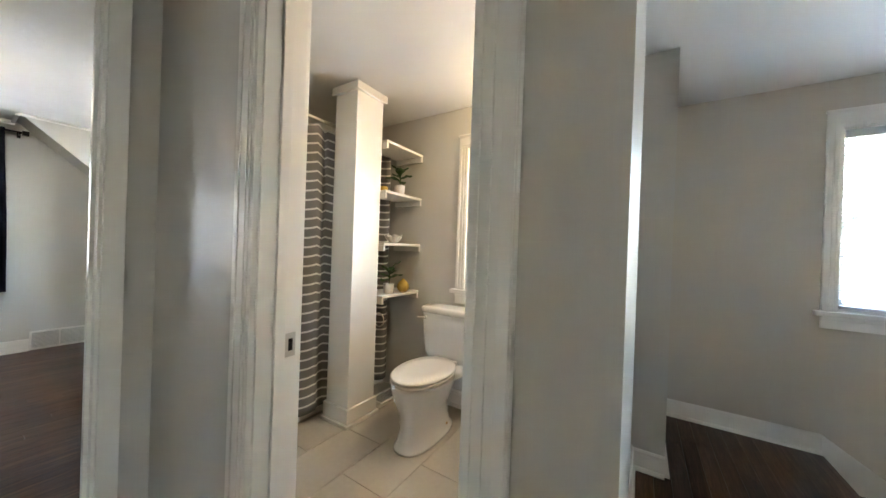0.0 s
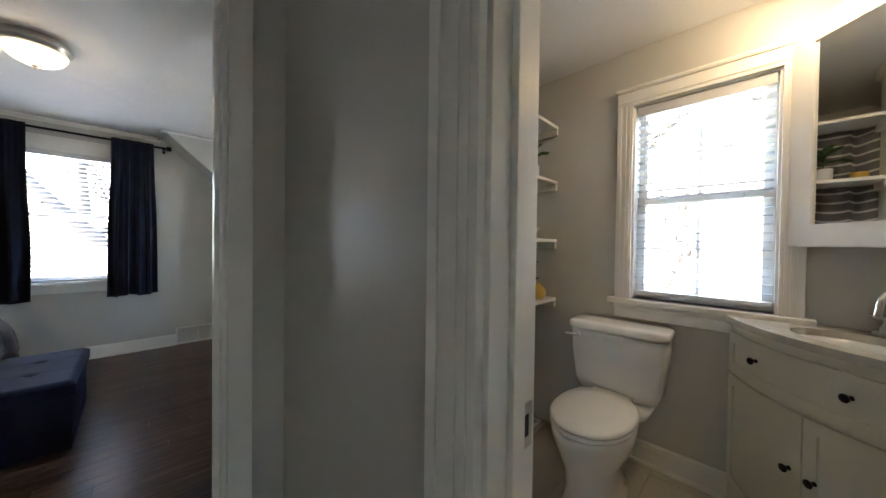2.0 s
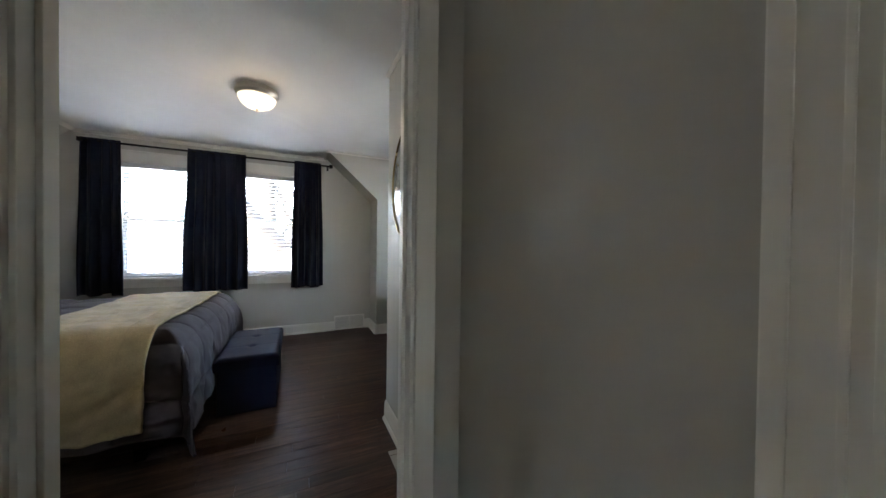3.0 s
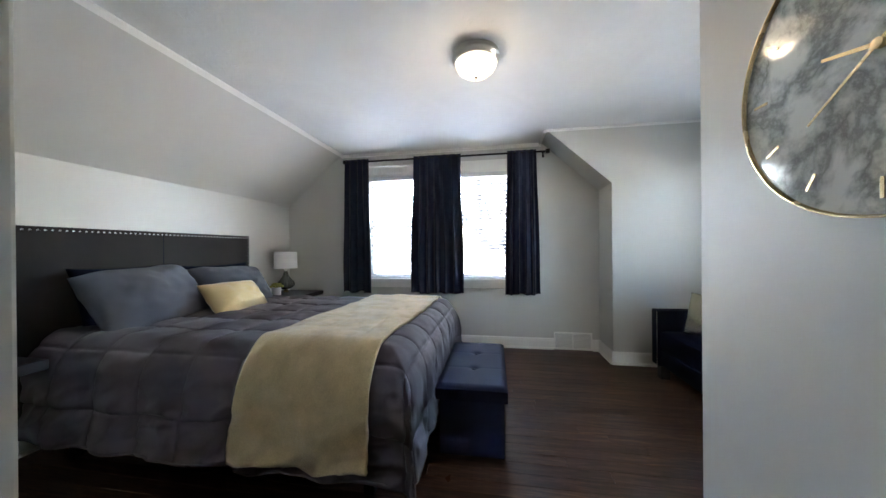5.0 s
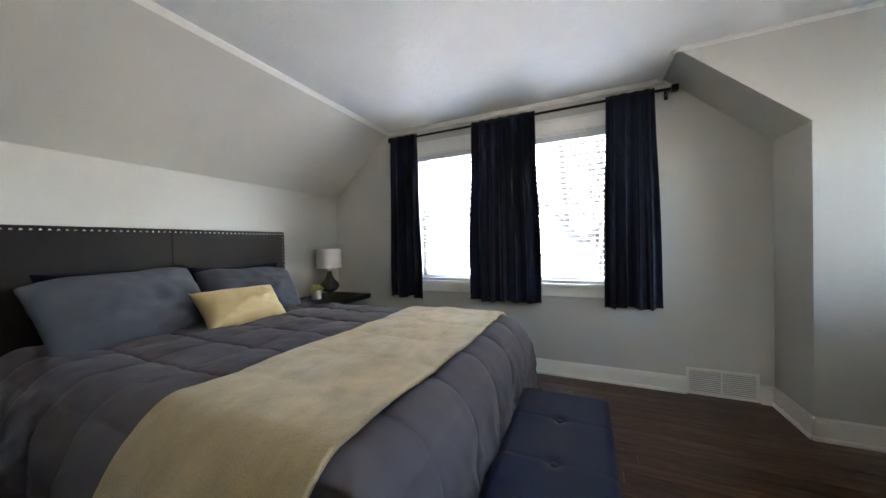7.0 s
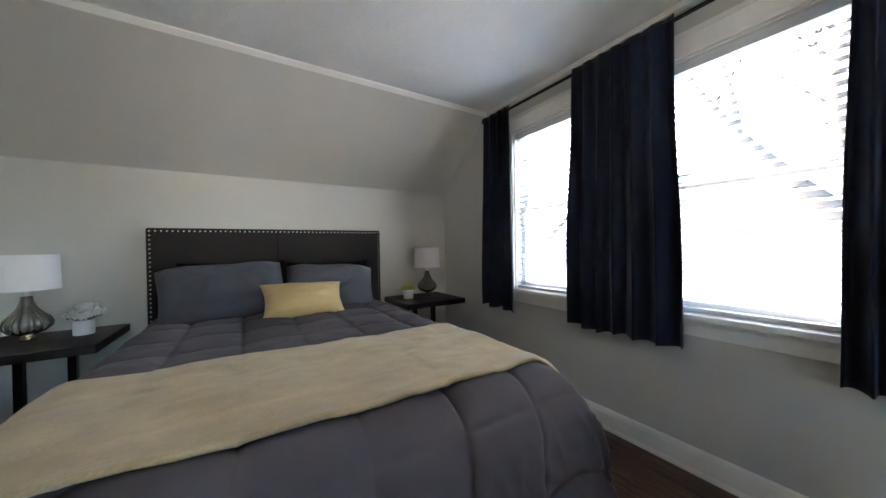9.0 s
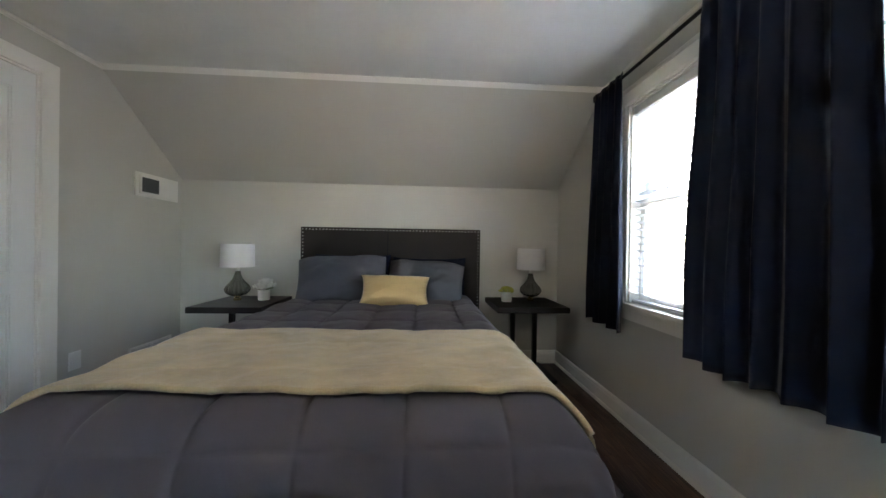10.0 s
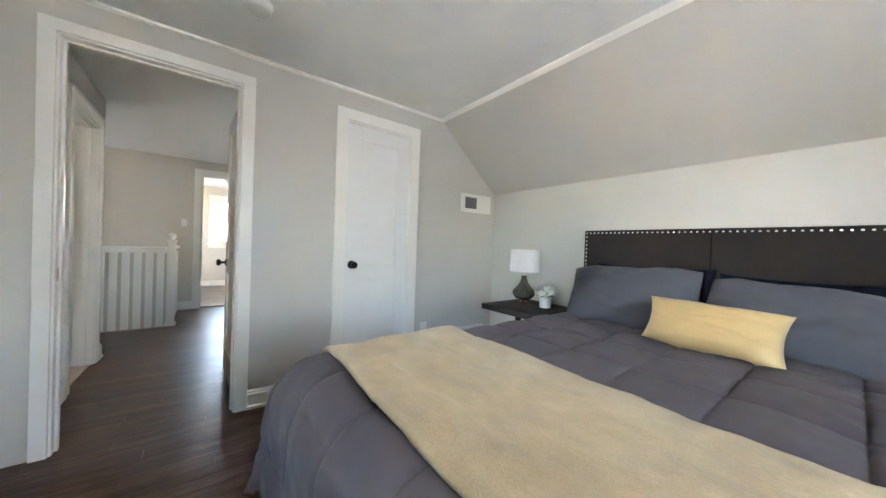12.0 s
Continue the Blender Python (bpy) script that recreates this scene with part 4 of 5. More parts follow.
def bench():
    ob = thing("storage_bench", "navy tufted storage bench at the foot of the bed", "bench", pose(-5.245, -0.095, 0))
    part("body", box(bmesh.new(), -0.395, 0.395, -0.18, 0.18, 0.0, 0.312, 0.008), BENCHC, ob, smooth=True)
    bm = bmesh.new()

    def top(u, v):
        x, y = (u - 0.5) * 0.83, (v - 0.5) * 0.395
        edge = min(1, min(u, 1 - u) * 0.83 / 0.03) * min(1, min(v, 1 - v) * 0.395 / 0.03)
        z = 0.375 + 0.022 * edge ** 0.5
        for bx in (-0.14, 0.14):
            z -= 0.014 * math.exp(-((x - bx) ** 2 + y * y) / 0.0006) + 0.0022 * math.exp(-((x - bx) / 0.006) ** 2)
        return Vector((x, y, z))

    sheet(bm, 100, 60, top)
    bm2 = box(bmesh.new(), -0.415, 0.415, -0.1975, 0.1975, 0.314, 0.376)
    lid = part("lid", bm2, BENCHC, ob)
    part("cushion", bm, BENCHC, lid, "tufted navy lid cushion", smooth="all")
    for bx in (-0.14, 0.14):
        bm = bmesh.new()
        bmesh.ops.create_uvsphere(bm, u_segments=16, v_segments=8, radius=0.013, matrix=Matrix.Translation((bx, 0, 0.386)) @ Matrix.Diagonal((1, 1, 0.5, 1)))
        part("button", bm, BENCHC, lid, smooth="all")
    return ob


bench()


def sofa():
    x0, x1, y0, y1 = -6.20, -4.50, 1.415, 2.25
    ob = thing("loveseat", "navy upholstered loveseat with nailhead trim by the wall", "sofa")
    part("frame", box(bmesh.new(), x0 + 0.1, x1 - 0.1, y0 + 0.02, y1, 0.13, 0.27, 0.02), NAVYVEL, ob, smooth=True)
    for a, b in ((x0, x0 + 0.115), (x1 - 0.115, x1)):
        bm = bmesh.new()
        prism(bm, [(y0, 0.12), (y0, 0.60), (y1, 0.61), (y1, 0.12)], "x", a, b)
        bmesh.ops.bevel(bm, geom=bm.edges[:], offset=0.015, segments=3, profile=0.6, affect="EDGES")
        arm = part("arm", bm, NAVYVEL, ob, smooth=True)
        st = None
        for k in range(22):
            for xx in (a + 0.012, b - 0.012):
                if st is None:
                    bm = lathe(bmesh.new(), [(0.0055, -0.001), (0.0055, 0), (0.0035, 0.002), (0, 0.0027)], 8)
                    st = part("nail_head", bm, STUD, arm, smooth="all")
                    o = st
                else:
                    o = new("nail_head", st.data)
                    o.parent = arm
                o.matrix_basis = pose(xx, y0 - 0.0005, 0.14 + k * 0.021, 90)
    part("backrest", box(bmesh.new(), x0 + 0.1, x1 - 0.1, y1 - 0.2, y1 + 0.02, 0.13, 0.60, 0.05), NAVYVEL, ob, smooth=True)
    m = (x0 + x1) / 2
    for a, b in ((x0 + 0.118, m - 0.003), (m + 0.003, x1 - 0.118)):
        part("seat_cushion", box(bmesh.new(), a, b, y0 + 0.005, y1 - 0.2, 0.272, 0.435, 0.045), NAVYVEL, ob, smooth=True)
        part("back_cushion", box(bmesh.new(), a, b, y1 - 0.36, y1 - 0.195, 0.438, 0.60, 0.05), NAVYVEL, ob, smooth=True)
    for x in (x0 + 0.06, x1 - 0.06):
        for y in (y0 + 0.07, y1 - 0.08):
            part("foot", box(bmesh.new(), x - 0.035, x + 0.035, y - 0.035, y + 0.035, 0, 0.13, 0.004), DARKWOOD, ob)
    return ob


sofa()


def dotted_material():
    mat, tree, bsdf = shader("navy cloth with silver dots", (0.012, 0.015, 0.035), 0.7)
    tc = tree.nodes.new("ShaderNodeTexCoord")
    mp = node(tree, "ShaderNodeMapping", Scale=(40, 40, 0))
    mp.inputs["Rotation"].default_value = (0, 0, radians(45))
    tree.links.new(tc.outputs["Object"], mp.inputs["Vector"])
    vo = tree.nodes.new("ShaderNodeTexVoronoi")
    vo.inputs["Randomness"].default_value, vo.inputs["Scale"].default_value = 0.0, 1.0
    tree.links.new(mp.outputs[0], vo.inputs["Vector"])
    r = ramp(tree, vo.outputs["Distance"], [(0.05, (0.6, 0.58, 0.53)), (0.075, (0.008, 0.010, 0.022))])
    tree.links.new(r, bsdf.inputs["Base Color"])
    return mat


def sequin_material():
    mat, tree, bsdf = shader("gold sequins", (0.66, 0.58, 0.38), 0.22, 0.9)
    tc = tree.nodes.new("ShaderNodeTexCoord")
    mp = node(tree, "ShaderNodeMapping", Scale=(190, 190, 0))
    tree.links.new(tc.outputs["Object"], mp.inputs["Vector"])
    vo = tree.nodes.new("ShaderNodeTexVoronoi")
    vo.inputs["Randomness"].default_value, vo.inputs["Scale"].default_value = 0.25, 1.0
    tree.links.new(mp.outputs[0], vo.inputs["Vector"])
    bp = node(tree, "ShaderNodeBump", Strength=0.7, Distance=0.004)
    tree.links.new(vo.outputs["Distance"], bp.inputs["Height"])
    tree.links.new(bp.outputs[0], bsdf.inputs["Normal"])
    tree.links.new(ramp(tree, vo.outputs["Color"], [(0.2, (0.5, 0.43, 0.27)), (0.8, (0.78, 0.70, 0.48))]), bsdf.inputs["Base Color"])
    return mat


cushion("throw_pillow", 0.50, 0.44, 0.15, leaning(-5.74, 1.83, 0.655, 14, 184), dotted_material(), "navy pillow with silver dots on the loveseat", "cushion", 0.006, 0.07, 8)
cushion("throw_pillow", 0.47, 0.35, 0.14, leaning(-5.81, 1.69, 0.605, 16, 198, 2), sequin_material(), "gold sequined lumbar pillow on the loveseat", "cushion", 0.006, 0.07, 9)


def marble_material():
    mat, tree, bsdf = shader("grey-veined marble", (0.6, 0.6, 0.57), 0.06)
    co = coords(tree, (1, 1, 1), False)
    n1 = node(tree, "ShaderNodeTexNoise", Scale=4.5, Detail=9, Roughness=0.62, Distortion=0.25)
    n2 = node(tree, "ShaderNodeTexNoise", Scale=9, Detail=8, Roughness=0.6, Distortion=0.2)
    for n in (n1, n2):
        tree.links.new(co, n.inputs["Vector"])
    def vein(src, wide):
        a = node(tree, "ShaderNodeMath")
        a.operation, a.inputs[1].default_value = "SUBTRACT", 0.5
        b = node(tree, "ShaderNodeMath")
        b.operation = "ABSOLUTE"
        tree.links.new(src, a.inputs[0])
        tree.links.new(a.outputs[0], b.inputs[0])
        return ramp(tree, b.outputs[0], [(0.0, (0.33, 0.335, 0.32)), (wide, (0.56, 0.57, 0.54)), (wide * 2.6, (0.8, 0.8, 0.76))])
    mix = tree.nodes.new("ShaderNodeMix")
    mix.data_type, mix.blend_type = "RGBA", "MULTIPLY"
    mix.inputs[0].default_value = 0.4
    tree.links.new(vein(n1.outputs[0], 0.035), mix.inputs[6])
    tree.links.new(vein(n2.outputs[0], 0.02), mix.inputs[7])
    tree.links.new(mix.outputs[2], bsdf.inputs["Base Color"])
    return mat


def wall_clock():
    R = 0.316
    ob = thing("wall_clock", "round marble wall clock with a thin gold rim", "clock", pose(-3.814, YB - 0.001, 1.515, 90))
    part("case", lathe(bmesh.new(), [(0, 0), (R - 0.004, 0), (R, 0.004), (R, 0.047), (R - 0.001, 0.048), (R - 0.0035, 0.048), (R - 0.0065, 0.036), (0, 0.036)], 72), BRASS, ob, "gold rim", smooth=True)
    part("dial", lathe(bmesh.new(), [(0, 0.0362), (R - 0.0068, 0.0362), (R - 0.0068, 0.039), (0, 0.039)], 72), marble_material(), ob, "grey-veined marble dial", smooth=True)
    for k in range(12):
        a = k * math.tau / 12
        bm = box(bmesh.new(), -0.0035, 0.0035, R - 0.075, R - 0.035, 0.039, 0.041, 0.0006)
        bmesh.ops.rotate(bm, cent=(0, 0, 0), matrix=Matrix.Rotation(-a, 3, "Z"), verts=bm.verts[:])
        part("hour_mark", bm, BRASS, ob)
    for nm, ln, wd, ang, z in (("hour_hand", 0.105, 0.010, 284, 0.0425), ("minute_hand", 0.165, 0.007, 232, 0.045)):
        bm = prism(bmesh.new(), [(-wd / 2, -0.035), (wd / 2, -0.035), (wd / 3, ln), (-wd / 3, ln)], "z", z, z + 0.0015)
        bmesh.ops.rotate(bm, cent=(0, 0, 0), matrix=Matrix.Rotation(-radians(ang), 3, "Z"), verts=bm.verts[:])
        part(nm, bm, BRASS, ob)
    part("hub", lathe(bmesh.new(), [(0, 0.039), (0.01, 0.039), (0.01, 0.048), (0, 0.049)], 20), BRASS, ob, smooth=True)
    return ob


wall_clock()
VENTDARK = surface("dark duct", (0.08, 0.08, 0.08), 0.8)
# even grey that stands for the soft shade between the louvres
GAPSHADE = surface("grey for shaded louvre gaps", (0.36, 0.355, 0.34), 0.8)


def register(m, w, h, cols, rows, label, plate=0.016, dark=GAPSHADE):
    """A louvred wall or floor register: x across, z up, y out of the wall."""
    ob = thing("vent_register", label, "vent", m)
    bm = box(bmesh.new(), 0, w, 0, 0.008, 0, plate, 0.002)
    box(bm, 0, w, 0, 0.008, h - plate, h, 0.002)
    box(bm, 0, plate, 0, 0.008, plate, h - plate, 0.002)
    box(bm, w - plate, w, 0, 0.008, plate, h - plate, 0.002)
    for c in range(1, cols):
        x = plate + (w - 2 * plate) * c / cols
        box(bm, x - 0.004, x + 0.004, 0, 0.0075, plate, h - plate)
    part("face_frame", bm, TRIM, ob)
    # thin sheet coloured like the shaded gaps, in place of an open duct
    part("duct", box(bmesh.new(), plate * 0.8, w - plate * 0.8, -0.0005, 0.0008, plate * 0.8, h - plate * 0.8), dark, ob)
    me = None
    for r in range(rows):
        z = plate + (h - 2 * plate) * (r + 0.5) / rows
        if me is None:
            s = part("louvre", box(bmesh.new(), plate, w - plate, -0.0042, 0.0042, -0.0014, 0.0014), TRIM, ob)
            me = s.data
        else:
            s = new("louvre", me)
            s.parent = ob
        s.matrix_basis = pose(0, 0.0044, z, 62)
    return ob


def on_wall(x, y, z, right, out):
    return Matrix(((right[0], out[0], 0, x), (right[1], out[1], 0, y), (0, 0, 1, z), (0, 0, 0, 1)))


register(on_wall(XW, 0.686, 0.002, (0, 1), (1, 0)), 0.408, 0.195, 2, 12, "white louvred heating register at the foot of the wall")
register(on_wall(XE, -2.10, 0.10, (0, -1), (-1, 0)), 0.40, 0.215, 2, 12, "white louvred return grille low on the wall")
ob = thing("return_grille", "small dark grille set in a white wall plate", "vent", on_wall(XE, -2.13, 1.493, (0, -1), (-1, 0)))
part("wall_plate", box(bmesh.new(), 0, 0.42, 0, 0.012, 0, 0.188, 0.003), TRIM, ob)
part("grille_frame", box(bmesh.new(), 0.03, 0.225, 0.012, 0.02, 0.02, 0.168, 0.003), TRIM, ob)
part("grille", box(bmesh.new(), 0.05, 0.205, 0.0203, 0.0215, 0.037, 0.151), VENTDARK, ob, "dark grey mesh")
for k in range(9):
    part("bar", box(bmesh.new(), 0.05, 0.205, 0.0215, 0.0235, 0.042 + k * 0.0125, 0.045 + k * 0.0125), surface("grey grille bar", (0.17, 0.17, 0.165), 0.6) if k == 0 else bpy.data.materials["grey grille bar"], ob)


def plate(name, m, label):
    ob = thing(name, label, "light switch", m)
    part("cover", box(bmesh.new(), -0.036, 0.036, 0, 0.006, -0.058, 0.058, 0.003), WHITEPOT, ob)
    part("rocker", box(bmesh.new(), -0.016, 0.016, 0.006, 0.009, -0.032, 0.032, 0.002), WHITEPOT, ob)
    return ob


plate("light_switch", on_wall(-3.36, YB, 1.40, (1, 0), (0, -1)), "white rocker light switch on the grey wall")
plate("light_switch", on_wall(0.65, 0.19, 1.36, (0, -1), (-1, 0)), "white light switch beside the far doorway")
plate("wall_outlet", on_wall(XE, -1.73, 0.36, (0, -1), (-1, 0)), "white wall outlet beside the closet door")

# ---- bathroom things ----
CREAM = surface("cream vanity paint", (0.68, 0.66, 0.56), 0.35, vary=0.03, big=4, small=60, bump=0.08, depth=0.001)
MARBLETOP = surface("cream marble top", (0.56, 0.53, 0.48), 0.15, vary=0.24, big=9, small=28, bump=0.02, rough_vary=0.04)
YELLOWC = surface("mustard ceramic", (0.55, 0.36, 0.06), 0.4, vary=0.1, big=14, small=80, bump=0.2)
CARPET = surface("grey carpet", (0.22, 0.21, 0.20), 0.95, vary=0.2, big=3, small=260, bump=0.8, depth=0.006)


def stripe_material():
    mat, tree, bsdf = shader("grey cloth with white stripes", (0.2, 0.19, 0.18), 0.85)
    sep = tree.nodes.new("ShaderNodeSeparateXYZ")
    tree.links.new(tree.nodes.new("ShaderNodeTexCoord").outputs["UV"], sep.inputs[0])
    m = node(tree, "ShaderNodeMath")
    m.operation, m.inputs[1].default_value = "MULTIPLY", 31.0
    fr = node(tree, "ShaderNodeMath")
    fr.operation = "FRACT"
    tree.links.new(sep.outputs[1], m.inputs[0])
    tree.links.new(m.outputs[0], fr.inputs[0])
    weave = node(tree, "ShaderNodeTexNoise", Scale=350, Detail=3)
    tree.links.new(coords(tree), weave.inputs["Vector"])
    r = ramp(tree, fr.outputs[0], [(0.0, (0.155, 0.15, 0.145)), (0.80, (0.155, 0.15, 0.145)), (0.815, (0.62, 0.61, 0.58))])
    mix = tree.nodes.new("ShaderNodeMix")
    mix.data_type, mix.blend_type = "RGBA", "OVERLAY"
    mix.inputs[0].default_value = 0.25
    tree.links.new(r, mix.inputs[6])
    tree.links.new(weave.outputs["Color"], mix.inputs[7])
    tree.links.new(mix.outputs[2], bsdf.inputs["Base Color"])
    bp = node(tree, "ShaderNodeBump", Strength=0.3, Distance=0.001)
    tree.links.new(weave.outputs[0], bp.inputs["Height"])
    tree.links.new(bp.outputs[0], bsdf.inputs["Normal"])
    return mat


# column beside the tub
ob = thing("column", "white square column with crown and base", "column", kind="structure")
part("shaft", box(bmesh.new(), -3.31, -3.095, 1.657, 1.90, 0, BCEIL, 0.004), TRIM, ob)
bm = bmesh.new()
for o, z0, z1 in ((0.03, 0, 0.022), (0.016, 0.022, 0.12)):
    box(bm, -3.31 - o, -3.095 + o, 1.657 - o, 1.90 + o, z0, z1, 0.005)
part("base", bm, TRIM, ob)
bm = box(bmesh.new(), -3.332, -3.073, 1.635, 1.922, BCEIL - 0.055, BCEIL - 0.001, 0.006)
part("capital", bm, TRIM, ob)


def shelf(z):
    ob = thing("wall_shelf", "white wooden shelf between column and wall", "shelf", group="shelves beside the toilet")
    part("board", box(bmesh.new(), -3.32, -3.045, 1.901, YN - 0.001, z - 0.02, z, 0.003), TRIM, ob)
    for y0, y1 in ((1.901, 1.92), (YN - 0.021, YN - 0.001)):
        part("cleat", box(bmesh.new(), -3.32, -3.047, y0, y1, z - 0.062, z - 0.0205, 0.003), TRIM, ob)
    return ob


SHELVES = (1.988, 1.624, 1.241, 0.853)
for z in SHELVES:
    shelf(z)


def shower_curtain():
    ob = thing("shower_curtain", "grey shower curtain with thin white stripes", "shower curtain")
    bm = bmesh.new()
    y0, y1, nu, nv = 0.80, 2.26, 170, 40

    def f(u, v):
        w = math.sin(u * 17 * math.tau * 0.5 + 1.3 * math.sin(u * 6)) * (0.036 - 0.012 * v) + 0.014 * noise.noise((u * 9, v * 2, 3)) + 0.008 * math.sin(u * 60) * (1 - v)
        return Vector((-3.345 + w + 0.02 * v, y0 + (y1 - y0) * u + 0.012 * math.sin(u * 50 + v), 2.02 - 1.93 * v - 0.02 * (1 - 0.6 * v) * abs(math.sin(u * 12 * math.pi))))

    sheet(bm, nu, nv, f)
    uv = bm.loops.layers.uv.new("cloth")
    bm.verts.index_update()
    for face in bm.faces:
        for lp in face.loops:
            i, j = divmod(lp.vert.index, nv + 1)
            lp[uv].uv = (i / nu, 1 - j / nv)
    part("cloth", bm, stripe_material(), ob, smooth="all", solid=0.002)
    for k in range(12):
        a = y0 + 0.06 + k * (y1 - y0 - 0.1) / 11.5
        bm = tube(bmesh.new(), [(-3.345 + 0.018 * math.sin(t * math.tau / 12), a, 2.045 + 0.022 * math.cos(t * math.tau / 12)) for t in range(13)], 0.0025, 6)
        part("ring", bm, WHITEPOT, ob)
    return ob


shower_curtain()
ob = thing("shower_rod", "brushed metal shower curtain rod above the tub", "curtain rod")
part("rod", tube(bmesh.new(), [(-3.345, YC + 0.12, 2.056), (-3.345, YN, 2.056)], 0.0125, 14), CHROME, ob, smooth=True)
ob = thing("bathtub", "white bathtub behind the striped curtain", "bathtub")
part("apron", box(bmesh.new(), -3.46, -3.40, YC + 0.13, YN - 0.005, 0, 0.42, 0.012), CERAMIC, ob)
part("rim", box(bmesh.new(), -4.0, -3.385, YC + 0.13, YN - 0.005, 0.421, 0.45, 0.012), CERAMIC, ob)


def loft(bm, rings, steps=40):
    """Joins rounded rings (centre y, half width, half length, height, squareness)."""
    rows = []
    for cy, rx, ry, z, e in rings:
        row = []
        for i in range(steps):
            a = i * math.tau / steps
            c, s = math.cos(a), math.sin(a)
            row.append(bm.verts.new((rx * math.copysign(abs(c) ** e, c), cy + ry * math.copysign(abs(s) ** e, s), z)))
        rows.append(row)
    for a, b in zip(rows, rows[1:]):
        for i in range(steps):
            bm.faces.new((a[i], a[(i + 1) % steps], b[(i + 1) % steps], b[i]))
    bm.faces.new(rows[0][::-1])
    bm.faces.new(rows[-1])
    bmesh.ops.recalc_face_normals(bm, faces=bm.faces[:])
    return bm


def toilet():
    ob = thing("toilet", "white two-piece toilet with its lid closed", "toilet", pose(-2.628, YN, 0))
    part("bowl", loft(bmesh.new(), [(-0.44, 0.118, 0.255, 0, 0.8), (-0.44, 0.118, 0.258, 0.018, 0.8), (-0.445, 0.104, 0.235, 0.045, 0.85), (-0.445, 0.098, 0.215, 0.12, 0.9), (-0.455, 0.112, 0.215, 0.21, 0.95), (-0.462, 0.15, 0.235, 0.285, 0.97), (-0.468, 0.1655, 0.252, 0.34, 0.98), (-0.47, 0.1711, 0.256, 0.375, 0.98), (-0.47, 0.1674, 0.25, 0.395, 0.98)]), CERAMIC, ob, "rounded pedestal bowl", smooth="all")
    part("deck", loft(bmesh.new(), [(-0.17, 0.10, 0.14, 0.30, 0.6), (-0.165, 0.17, 0.15, 0.36, 0.5), (-0.165, 0.18, 0.155, 0.395, 0.5)]), CERAMIC, ob, smooth="all")
    part("seat", loft(bmesh.new(), [(-0.472, 0.1693, 0.250, 0.397, 0.95), (-0.472, 0.1748, 0.256, 0.403, 0.95), (-0.472, 0.1748, 0.256, 0.412, 0.95), (-0.472, 0.1702, 0.250, 0.416, 0.95)]), CERAMIC, ob, smooth="all")
    part("seat_lid", loft(bmesh.new(), [(-0.47, 0.1711, 0.250, 0.4185, 0.95), (-0.47, 0.1758, 0.256, 0.424, 0.95), (-0.47, 0.1758, 0.256, 0.432, 0.95), (-0.47, 0.1655, 0.244, 0.441, 0.95), (-0.47, 0.10, 0.15, 0.446, 0.95)]), CERAMIC, ob, smooth="all")
    part("tank", loft(bmesh.new(), [(-0.115, 0.15, 0.07, 0.396, 0.45), (-0.115, 0.195, 0.085, 0.405, 0.4), (-0.115, 0.208, 0.092, 0.45, 0.35), (-0.115, 0.226, 0.098, 0.60, 0.33), (-0.115, 0.232, 0.100, 0.735, 0.33)]), CERAMIC, ob, smooth="all")
    part("tank_lid", loft(bmesh.new(), [(-0.118, 0.236, 0.104, 0.7355, 0.3), (-0.118, 0.242, 0.109, 0.742, 0.3), (-0.118, 0.242, 0.109, 0.768, 0.3), (-0.118, 0.232, 0.10, 0.778, 0.3), (-0.118, 0.15, 0.06, 0.781, 0.4)]), CERAMIC, ob, smooth="all")
    bm = tube(bmesh.new(), [(-0.185, -0.21, 0.70), (-0.185, -0.225, 0.70)], 0.014, 16)
    tube(bm, [(-0.185, -0.226, 0.70), (-0.215, -0.23, 0.697), (-0.245, -0.23, 0.695)], 0.007, 8)
    part("flush_lever", bm, CERAMIC, ob, smooth=True)
    for s in (-1, 1):
        part("bolt_cap", lathe(bmesh.new(), [(0.014, 0), (0.014, 0.006), (0.006, 0.012), (0, 0.013)], 14, pose(s * 0.088, -0.33, 0.052)), BRASS, ob, "brass closet bolt", smooth=True)
    for s in (-1, 1):
        part("hinge", box(bmesh.new(), s * 0.075 - 0.02, s * 0.075 + 0.02, -0.232, -0.205, 0.397, 0.43, 0.006), CERAMIC, ob)
    return ob


toilet()

# corner vanity with a bowed front
VA, VB, BULGE = Vector((-2.198, YN - 0.004)), Vector((-1.599, 1.737)), 0.115
OUT = Vector((-0.7071, -0.7071))


def bow(u, push=0.0, bulge=BULGE):
    """A point of the bowed front, u from one end to the other."""
    p = VA.lerp(VB, u) + OUT * (bulge * (1 - (2 * u - 1) ** 2) + push)
    return Vector((min(p.x, -1.598), min(p.y, YN - 0.003)))


def front_panel(bm, u0, u1, z0, z1, p0, p1, n=12):
    inner = [bow(u0 + (u1 - u0) * i / n, p0) for i in range(n + 1)]
    outer = [bow(u0 + (u1 - u0) * i / n, p1) for i in range(n + 1)]
    return prism(bm, [tuple(p) for p in outer] + [tuple(p) for p in reversed(inner)], "z", z0, z1)


